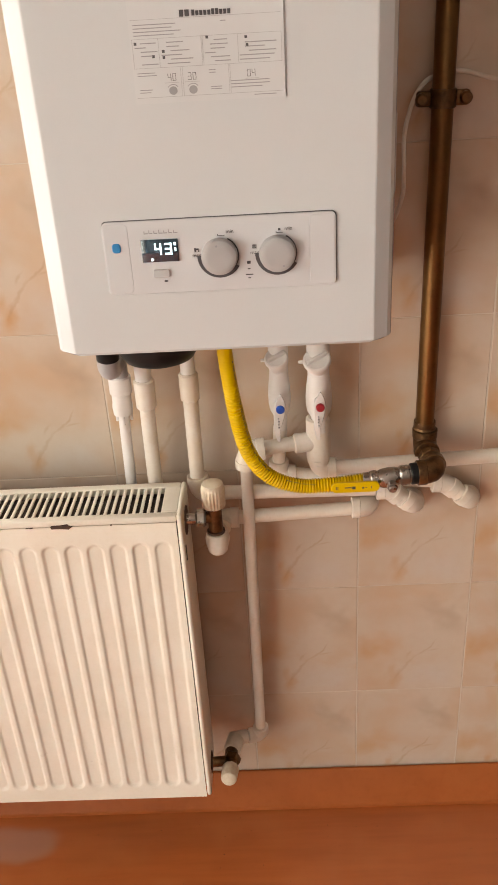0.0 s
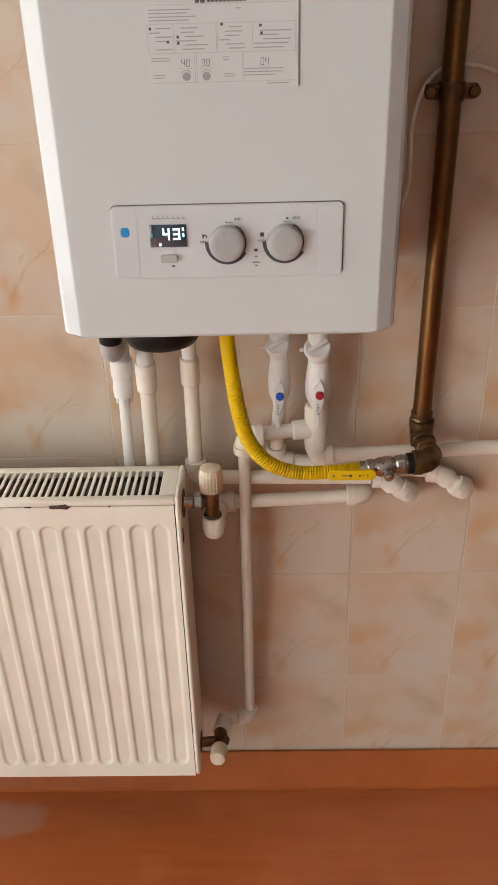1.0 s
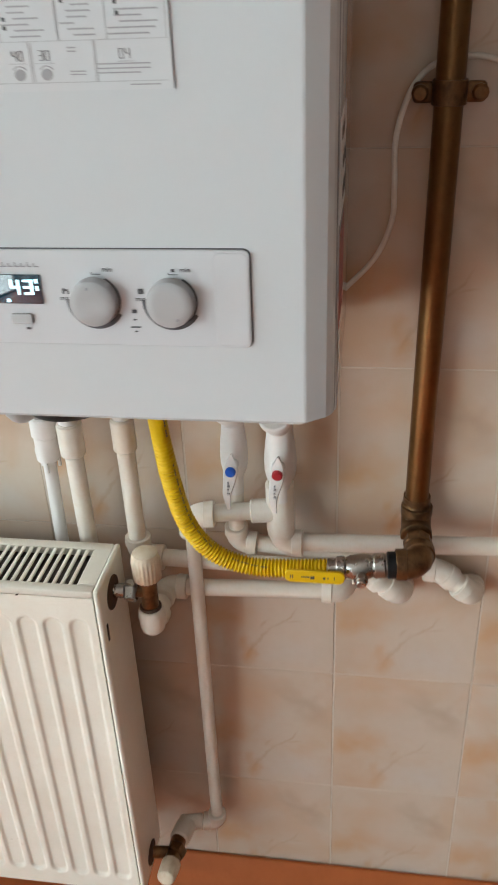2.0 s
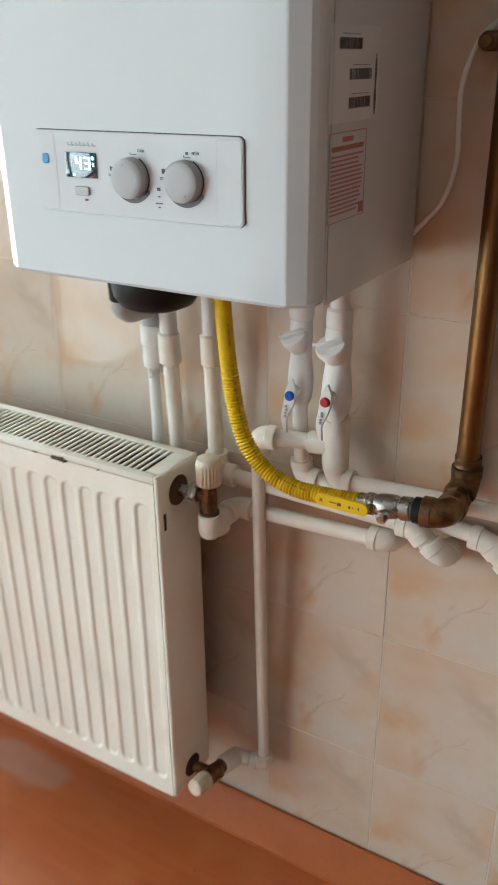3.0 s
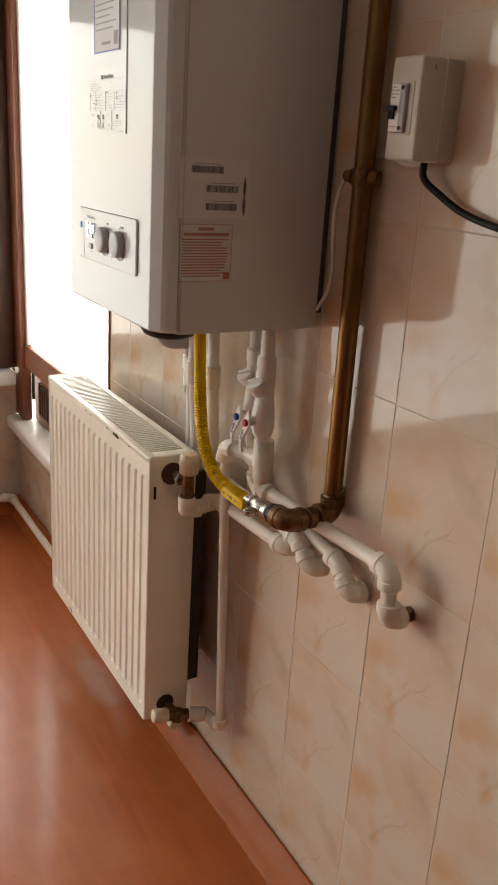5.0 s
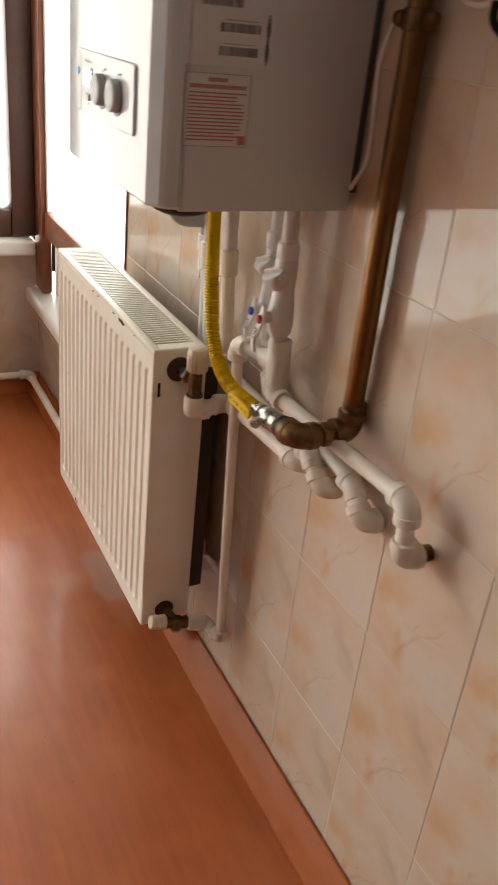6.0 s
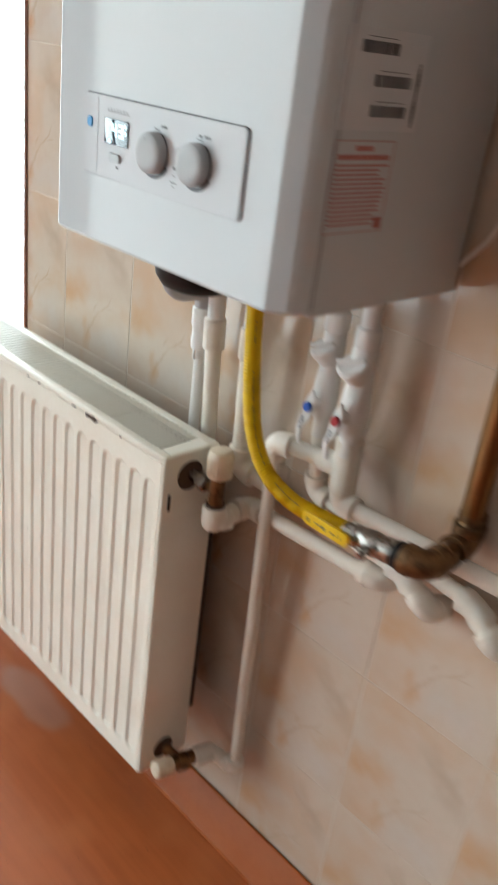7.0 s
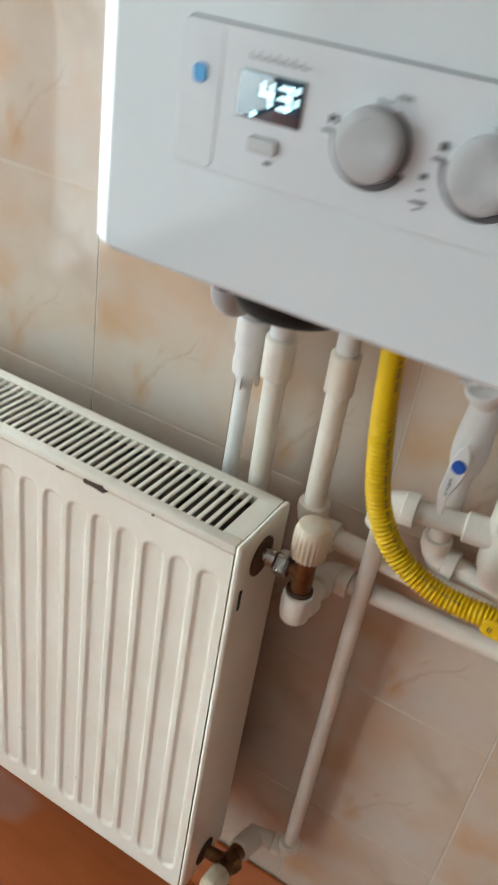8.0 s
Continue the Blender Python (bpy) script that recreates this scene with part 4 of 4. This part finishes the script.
part("joint", rodded((0.2586, 1.207, 0.7497), (0.2754, 1.207, 0.7360), 0.0145), PPR, p)
part("elbow", elbow_piece((0.290, 1.207, 0.724), (-0.75, 0, 0.65), (0, 1, 0), 0.0165, 0.026), PPR, p)
part("stub", rodded((0.290, 1.225, 0.724), (0.290, WALL + 0.004, 0.724), R), PPR, p)
# from the hand-wheel valve to the wall
p = pipe_thing("white plastic pipe from the radiator valve to the wall")
part("elbow", elbow_piece((-0.037, 1.145, 0.708), (0, -0.25, 0.6), (0.1, 1, 0.05), 0.0168, 0.018), PPR, p)
part("tube", rodded((-0.036, 1.16, 0.710), (-0.034, 1.195, 0.716), 0.0150), PPR, p)
part("elbow", elbow_piece((-0.033, 1.206, 0.718), (0, -1, 0), (1, 0, 0), 0.0165, 0.028), PPR, p)
part("tube", rodded((-0.01, 1.206, 0.718), (0.190, 1.207, 0.726), R), PPR, p)
part("elbow", elbow_piece((0.214, 1.207, 0.727), (-1, 0, 0), (0, 1, 0), 0.0170, 0.028), PPR, p)
part("stub", rodded((0.214, 1.23, 0.727), (0.214, WALL + 0.004, 0.727), R), PPR, p)
# down pipe from the tee to the low valve
p = pipe_thing("white plastic down pipe from a tee to the low radiator valve")
part("branch", rodded((0.018, 1.187, 0.853), (0.12, 1.2, 0.859), R), PPR, p)
part("elbow", elbow_piece((0.016, 1.187, 0.853), (1, 0.1, 0.04), (-0.02, 0.05, -1), 0.0165, 0.028), PPR, p)
part("tube", rodded((0.0150, 1.188, 0.83), (0.0098, 1.2125, 0.23), 0.0096), PPR, p)
part("elbow", elbow_piece((0.0096, 1.2135, 0.205), (0.01, -0.04, 1), (-1, -0.15, 0.08), 0.0140, 0.022), PPR, p)
part("stub", rodded((-0.015, 1.2100, 0.2068), (-0.052, 1.2000, 0.2100), 0.0128, edge=0.003), PPR, p)

# isolating valves with blue and red marks


def iso_valve(x, yd, zd, yv, cap_mat, word, girth_scale=1.0):
    """Plastic ball valve: spigot, slanted filter cap, bulged body, curved lever with a coloured cap."""
    t = thing("isolating_valve", "white plastic isolating valve with a %s cap on its lever" % word, "valve", "isolating valves")
    part("spigot", rodded((x, yv, BOT + 0.01), (x, yv, 1.025), 0.0122), PVC, t)
    part("collar", lathe(bmesh.new(), (x, yv, 1.052), (0, 0, -1), [(0, 0.0130), (0.003, 0.0158), (0.012, 0.0165), (0.024, 0.0162), (0.027, 0.0140)], 28), PVC, t)
    girth = [(0, 0.0130), (0.008, 0.0158), (0.030, 0.0160), (0.045, 0.0150), (0.056, 0.0152), (0.072, 0.0172), (0.090, 0.0186), (0.106, 0.0182), (0.116, 0.0162), (0.122, 0.0128), (0.126, 0.0112), (0.150, 0.0110)]
    part("body", lathe(bmesh.new(), (x, yv, 1.030), (0, 0, -1), [(h, r * girth_scale) for h, r in girth], 32), PVC, t)
    axis = Vector((-0.10, -0.52, 0.76))
    o = Vector((x, yv - 0.001, 0.983))
    a, u, v = frame_of(axis)
    part("filter_neck", lathe(bmesh.new(), o, axis, [(0, 0.0120 * girth_scale), (0.008, 0.0150 * girth_scale), (0.018, 0.0176 * girth_scale), (0.022, 0.0180 * girth_scale)], 32), PVC, t)
    rim = [(0, 0.0180), (0.0015, 0.0192), (0.006, 0.0192), (0.0078, 0.0182), (0.0086, 0.0164), (0.0078, 0.0150), (0.0076, 0.004)]
    cap = part("filter_cap", lathe(bmesh.new(), o + a * 0.0212, axis, [(h, r * girth_scale) for h, r in rim], 36), PVC, t)
    e = o + a * 0.0290
    bm = bmesh.new()
    box(bm, -0.0150 * girth_scale, 0.0165 * girth_scale, -0.0030, 0.0030, -0.004, 0.0062, bevel=0.0022)
    bm.transform(Matrix.Rotation(radians(28), 4, "Z"))
    box(bm, -0.0255 * girth_scale, -0.0175 * girth_scale, -0.0024, 0.0024, -0.006, -0.0015, bevel=0.0014)
    side = (Vector((1, 0, 0)) - a * a.x).normalized()
    m3 = Matrix((side, a.cross(side), a)).transposed().to_4x4()
    bm.transform(Matrix.Translation(e) @ m3)
    part("grip", bm, PVC, cap)
    part("stem", rodded((x, yv - 0.005, zd + 0.004), (x, yd + 0.004, zd + 0.002), 0.0085), PVC, t)
    path = smooth_path([(x + 0.001, yd + 0.006, zd + 0.022), (x + 0.0005, yd + 0.005, zd + 0.012), (x, yd + 0.004, zd), (x - 0.002, yd + 0.001, zd - 0.015), (x - 0.005, yd - 0.004, zd - 0.031), (x - 0.0035, yd - 0.002, zd - 0.052)], 5)
    half = [0.0012, 0.0068, 0.0098, 0.0080, 0.0052, 0.0026]
    bm = bmesh.new()
    rings = []
    for i, q in enumerate(path):
        f = i / 5
        k = min(int(f), 4)
        w = half[k] + (half[k + 1] - half[k]) * (f - k)
        rings.append([bm.verts.new(q + Vector(d)) for d in ((-w, 0.0008, 0), (-w * 0.8, -0.0018, 0), (w * 0.8, -0.0018, 0), (w, 0.0008, 0), (w * 0.8, 0.003, 0), (-w * 0.8, 0.003, 0))])
    for r0, r1 in zip(rings, rings[1:]):
        for k in range(6):
            bm.faces.new((r0[k], r0[(k + 1) % 6], r1[(k + 1) % 6], r1[k]))
    bm.faces.new(rings[0])
    bm.faces.new(rings[-1][::-1])
    lever = part("lever", bm, PVC, t, "curved white lever")
    bm = bmesh.new()
    for n in range(4):
        box(bm, x - 0.0042, x - 0.0022 + 0.001 * (n % 2), yd - 0.0040 - 0.0012 * n, yd - 0.0005 - 0.0008 * n, zd - 0.0160 - 0.0042 * n, zd - 0.0135 - 0.0042 * n)
    part("print", bm, PALEPRINT, lever, smooth=0)
    part("cap", lathe(bmesh.new(), (x, yd + 0.002, zd), (0, -1, 0), [(0, 0.0066), (0.0032, 0.0064), (0.0046, 0.005)], 20), cap_mat, lever, "round %s cap" % word)
    return t


t = iso_valve(0.0725, 1.173, 0.928, 1.206, BLUECAP, "blue", 0.94)
part("tube", rodded((0.0715, 1.208, 0.885), (0.067, 1.226, 0.80), 0.0108), PPR, t, "stained plastic pipe")
part("elbow", elbow_piece((0.0665, 1.2265, 0.786), (0.03, -0.1, 1), (1, 0, -0.08), 0.0150, 0.026), PPR, t)
part("tube", rodded((0.09, 1.2275, 0.784), (0.318, 1.2275, 0.760), 0.0112), PPR, t)
part("elbow", elbow_piece((0.340, 1.2250, 0.757), (-1, 0, 0.08), (0.75, -0.05, -0.65), 0.0160, 0.020), PPR, t)
part("joint", rodded((0.3525, 1.2235, 0.7470), (0.3715, 1.2200, 0.7320), 0.0145), PPR, t)
part("elbow", elbow_piece((0.384, 1.218, 0.722), (-0.75, 0.05, 0.65), (0, 1, 0), 0.0168, 0.024), PPR, t)
t = iso_valve(0.1320, 1.157, 0.936, 1.193, REDCAP, "red", 1.08)
part("tee", rod(rodded((0.130, 1.199, 0.902), (0.130, 1.2015, 0.826), 0.0184, edge=0.003), (0.128, 1.2, 0.859), (0.092, 1.196, 0.857), 0.0158, edge=0.002), PPR, t)
part("elbow", elbow_piece((0.1305, 1.202, 0.806), (0, 0, 1), (1, 0, 0.03), 0.0165, 0.026), PPR, t)
part("tube", rodded((0.15, 1.2025, 0.807), (0.462, 1.204, 0.818), R), PPR, t)
part("elbow", elbow_piece((0.486, 1.204, 0.818), (-1, 0, -0.03), (0.1, 0, -1), 0.0165, 0.027), PPR, t)
part("tube", rodded((0.488, 1.204, 0.80), (0.490, 1.205, 0.76), R), PPR, t)
part("elbow", elbow_piece((0.491, 1.206, 0.738), (0, 0, 1), (0, 1, 0), 0.0168, 0.026), PPR, t)
part("stub", rodded((0.491, 1.225, 0.738), (0.491, WALL + 0.004, 0.738), R), OLDBRASS, t, "brown stained stub at the wall")

# ---- gas supply ----
hose = thing("gas_hose", "yellow corrugated gas hose hanging from the boiler", "hose")
line = resample(smooth_path([(-0.007, 1.134, BOT + 0.012), (-0.002, 1.134, 1.03), (0.008, 1.134, 0.94), (0.023, 1.135, 0.876), (0.053, 1.136, 0.834), (0.098, 1.137, 0.815), (0.150, 1.137, 0.815), (0.198, 1.136, 0.820)], 24), 0.0011)
rad_of = []
for i, q in enumerate(line):
    amp = 0.00012 + 0.0011 * min(1.0, max(0.0, (1.0 - q.z) / 0.045))
    rad_of.append(0.0110 + amp * math.sin(i * 0.0011 / 0.0046 * 2 * math.pi))
part("sheath", tubed(line, rad_of, 18), YELLOW, hose, smooth=80)
bm = bmesh.new()
for i in range(90, len(line) - 70, 3):
    if (i // 30) % 5 == 4 or (i // 3) % 4 == 3:
        continue
    q = line[i]
    d = (line[i + 2] - line[i]).normalized()
    side = Vector((0.72, -0.52, 0.46))
    side = (side - d * side.dot(d)).normalized()
    bm2 = boxed(-0.0009, 0.0009, -0.0007, 0.0007, -0.0003, 0.0003)
    m3 = Matrix((d, side.cross(d), side)).transposed().to_4x4()
    bm2.transform(Matrix.Translation(q + side * 0.01165) @ m3)
    tmp = bpy.data.meshes.new("tmp")
    bm2.to_mesh(tmp)
    bm2.free()
    bm.from_mesh(tmp)
    bpy.data.meshes.remove(tmp)
part("print", bm, DARKBAND, hose, smooth=0)
part("ferrule", rodded((0.194, 1.136, 0.8198), (0.208, 1.1355, 0.8205), 0.0125, edge=0.001), STEEL, hose)
tag = part("tag", rounded_slab(0.150, 0.222, 0.8025, 0.8195, 1.1155, 1.1195, 0.0075), YELLOWTAG, hose, "bright-yellow plastic lever plate")
bm = bmesh.new()
for x, w, z, h in ((0.1565, 0.0012, 0.8085, 0.005), (0.1590, 0.0012, 0.8085, 0.005), (0.1700, 0.0100, 0.8105, 0.0016), (0.1810, 0.0050, 0.8085, 0.0045), (0.1960, 0.0030, 0.8090, 0.0030), (0.2010, 0.0020, 0.8100, 0.0016), (0.2090, 0.0014, 0.8090, 0.0040)):
    box(bm, x, x + w, 1.1151, 1.1158, z, z + h)
part("print", bm, DARKBAND, tag, smooth=0)
tag.location = (-0.006, -0.004, 0.0118)

gas = thing("gas_valve", "nickel-plated gas ball valve with a brass elbow", "valve")
part("body", lathe(bmesh.new(), (0.205, 1.1355, 0.8205), (1, 0.045, 0.10), [(0, 0.0130), (0.002, 0.0145), (0.010, 0.0145), (0.012, 0.0125), (0.018, 0.0150), (0.030, 0.0160), (0.040, 0.0150), (0.044, 0.0130), (0.047, 0.0155), (0.058, 0.0155), (0.060, 0.0135), (0.066, 0.0130)], 28), STEEL, gas)
part("spindle", rodded((0.2355, 1.128, 0.822), (0.2355, 1.105, 0.820), 0.0060, edge=0.001), STEEL, gas)
part("spindle_nut", lathe(bmesh.new(), (0.2355, 1.1165, 0.8205), (0, -1, 0), [(0, 0.0084), (0.007, 0.0084)], 6), STEEL, gas, smooth=20)
part("gasket", rodded((0.266, 1.1385, 0.8268), (0.281, 1.1392, 0.8276), 0.0168, edge=0.0015), BLACKRUB, gas, "black rubber ring")
part("elbow", elbow_piece((0.305, 1.1425, 0.8275), (-1, -0.05, -0.04), (0, 1, 0), 0.0185, 0.027), OLDBRASS, gas, "stained brass elbow")
part("nipple", rodded((0.305, 1.165, 0.8270), (0.304, 1.205, 0.8270), 0.0135), OLDBRASS, gas)
part("nut", lathe(bmesh.new(), (0.3045, 1.178, 0.8270), (0, 1, 0), [(0, 0.0165), (0.002, 0.0182), (0.012, 0.0182), (0.014, 0.0165)], 8), OLDBRASS, gas, smooth=20)
part("elbow", elbow_piece((0.303, 1.2285, 0.8270), (0, -1, 0), (0, 0, 1), 0.0190, 0.028), OLDBRASS, gas, "stained brass elbow")

riser = thing("gas_pipe", "lacquered brass-coloured gas riser pipe on the tiled wall", "pipe")
part("tube", tubed(resample(smooth_path([(0.3020, 1.2290, 0.845), (0.3040, 1.2250, 1.4), (0.3050, 1.2250, TOP + 0.002)], 12), 0.05), 0.0147, 24), BRASS, riser)
part("collar", lathe(bmesh.new(), (0.3025, 1.2310, 0.848), (0, 0, 1), [(0, 0.0165), (0.002, 0.0180), (0.010, 0.0180), (0.012, 0.0168), (0.014, 0.0168), (0.016, 0.0175), (0.022, 0.0170)], 28), OLDBRASS, riser)
clamp = part("clamp", rodded((0.304, 1.2255, 1.336), (0.304, 1.2255, 1.360), 0.0176, 28, edge=0.001), OLDBRASS, riser, "rusty pipe clamp with two screws")
for s in (-1, 1):
    part("ear", boxed(0.304 + (0.014 if s > 0 else -0.036), 0.304 + (0.036 if s > 0 else -0.014), 1.220, 1.233, 1.338, 1.358, bevel=0.005, seg=3), OLDBRASS, clamp)
    part("screw", lathe(bmesh.new(), (0.304 + s * 0.029, 1.222, 1.348), (0, -1, 0), [(0, 0.0085), (0.005, 0.0085), (0.008, 0.006)], 12), OLDBRASS, clamp)

# ---- fuse box and wires ----
fuse = thing("fuse_box", "aged ivory plastic fuse box with a small breaker", "fuse box")
part("housing", boxed(0.396, 0.453, 1.184, WALL + 0.002, 1.372, 1.493, bevel=0.004, seg=3), BOXPLASTIC, fuse)
part("cover_seam", boxed(0.3955, 0.4535, 1.2215, 1.2225, 1.3715, 1.4935), WHITEWIRE, fuse)
part("side_slot", boxed(0.4525, 0.4534, 1.203, 1.2045, 1.478, 1.484), SEAM, fuse)
part("window_rim", rounded_slab(0.4020, 0.4425, 1.4020, 1.4645, 1.1828, 1.1850, 0.003), BOXPLASTIC, fuse)
part("window_gap", rounded_slab(0.4040, 0.4345, 1.4045, 1.4620, 1.1824, 1.1835, 0.0015), SEAM, fuse, "dark gap round the breaker")
br = part("breaker", boxed(0.4048, 0.4240, 1.1785, 1.1830, 1.4055, 1.4610, bevel=0.0008), PVC, fuse, "white breaker module")
part("grey_bar", boxed(0.4242, 0.4335, 1.1770, 1.1830, 1.4055, 1.4610, bevel=0.0008), KNOB, br, "grey bar of the breaker")
toggle = part("toggle", boxed(0.4042, 0.4200, 1.1722, 1.1788, 1.4300, 1.4362, bevel=0.0012), BLACKRUB, br, "black toggle")
part("toggle_foot", boxed(0.4066, 0.4165, 1.1745, 1.1788, 1.4200, 1.4302, bevel=0.0012), BLACKRUB, toggle)
for z in (1.4565, 1.4100):
    part("screw", rodded((0.4285, 1.1775, z), (0.4285, 1.1760, z), 0.0026, 12), BLACKRUB, br)
bm = bmesh.new()
for x0, x1, z in ((0.4065, 0.4160, 1.4570), (0.4065, 0.4125, 1.4535), (0.4145, 0.4215, 1.4530), (0.4070, 0.4190, 1.4490), (0.4070, 0.4145, 1.4450), (0.4070, 0.4205, 1.4110)):
    box(bm, x0, x1, 1.1782, 1.1787, z, z + 0.0013)
part("print", bm, GREYPRINT, br, smooth=0)
wire = thing("cable", "thick black electric cable drooping from the fuse box", "cable")
part("sheath", tubed(smooth_path([(0.425, 1.228, 1.372), (0.427, 1.229, 1.352), (0.452, 1.236, 1.334), (0.499, 1.238, 1.314), (0.559, 1.240, 1.302), (0.640, 1.241, 1.294), (1.0, 1.241, 1.262), (1.6, 1.241, 1.258), (EAST - 0.004, 1.241, 1.262)], 8), 0.0046, 12), BLACKRUB, wire)
wire = thing("cable", "thin white wire looping from the fuse box behind the boiler", "cable")
part("sheath", tubed(smooth_path([(0.418, 1.232, 1.376), (0.405, 1.234, 1.368), (0.372, 1.240, 1.368), (0.335, 1.2455, 1.378), (0.305, 1.2460, 1.376), (0.282, 1.238, 1.368), (0.264, 1.224, 1.345), (0.2535, 1.218, 1.305), (0.2545, 1.218, 1.260), (0.2535, 1.222, 1.222), (0.238, 1.230, 1.180), (0.205, 1.2345, 1.1415)], 8), 0.0030, 10), WHITEWIRE, wire)

# ---- wall tiles, each a piece of its own ----
TW, TH, GAP, GAPZ = 0.2032, 0.254, 0.0024, 0.0013
TX, TZ = 0.2005, 0.2755
tile_mesh = {}


def tile(x0, x1, z0, z1, along):
    """A tile, or the cut piece of one, with its corner at the whole tile's corner."""
    key = (round(x0, 4), round(x1, 4), round(z0, 4), round(z1, 4), along)
    if key not in tile_mesh:
        bm = bmesh.new()
        e = 0.0007
        lo = [bm.verts.new(p) for p in ((x0, 0.006, z0), (x1, 0.006, z0), (x1, 0.006, z1), (x0, 0.006, z1))]
        mid = [bm.verts.new(p) for p in ((x0, e, z0), (x1, e, z0), (x1, e, z1), (x0, e, z1))]
        top = [bm.verts.new(p) for p in ((x0 + e, 0, z0 + e), (x1 - e, 0, z0 + e), (x1 - e, 0, z1 - e), (x0 + e, 0, z1 - e))]
        for a, b in ((lo, mid), (mid, top)):
            for i in range(4):
                bm.faces.new((a[i], a[(i + 1) % 4], b[(i + 1) % 4], b[i]))
        bm.faces.new(top)
        if along == "y":
            bm.transform(Matrix.Rotation(radians(90), 4, "Z"))
        bmesh.ops.recalc_face_normals(bm, faces=bm.faces)
        me = bpy.data.meshes.new("tile")
        bm.to_mesh(me)
        bm.free()
        me.materials.append(TILE)
        tile_mesh[key] = me
    return tile_mesh[key]


def lay(parent, s0, s1, z0, z1, along, origin):
    """Lay whole and cut tiles over a stretch of wall."""
    i = math.floor((s0 - origin) / TW)
    while origin + i * TW < s1 - 0.004:
        a, b = max(s0, origin + i * TW + GAP / 2), min(s1, origin + (i + 1) * TW - GAP / 2)
        j = math.floor((z0 - TZ) / TH)
        while TZ + j * TH < z1 - 0.004:
            c, d = max(z0, TZ + j * TH + GAPZ / 2), min(z1, TZ + (j + 1) * TH - GAPZ / 2)
            if b - a > 0.008 and d - c > 0.008:
                u, v = origin + i * TW, TZ + j * TH
                o = new("tile", tile(a - u, b - u, c - v, d - v, along))
                o.parent = parent
                o.location = (u, WALL, v) if along == "x" else (WEST, u, v)
                lean, turn = (math.sin(12.9 * i + 78.2 * j) * 0.0012, math.sin(37.7 * i + 17.1 * j) * 0.0012)
                o.rotation_euler = (lean, 0, turn) if along == "x" else (0, lean, turn)
            j += 1
        i += 1


lay(wall_north, EDGE + 0.001, EAST, 0.001, TOP - 0.001, "x", TX)
lay(wall_north, WEST, EDGE - 0.003, 0.001, N_SILL - 0.055, "x", TX)
lay(wall_west, D_N, WALL - 0.001, 0.001, W_SILL - 0.055, "y", WALL - 6 * TW)
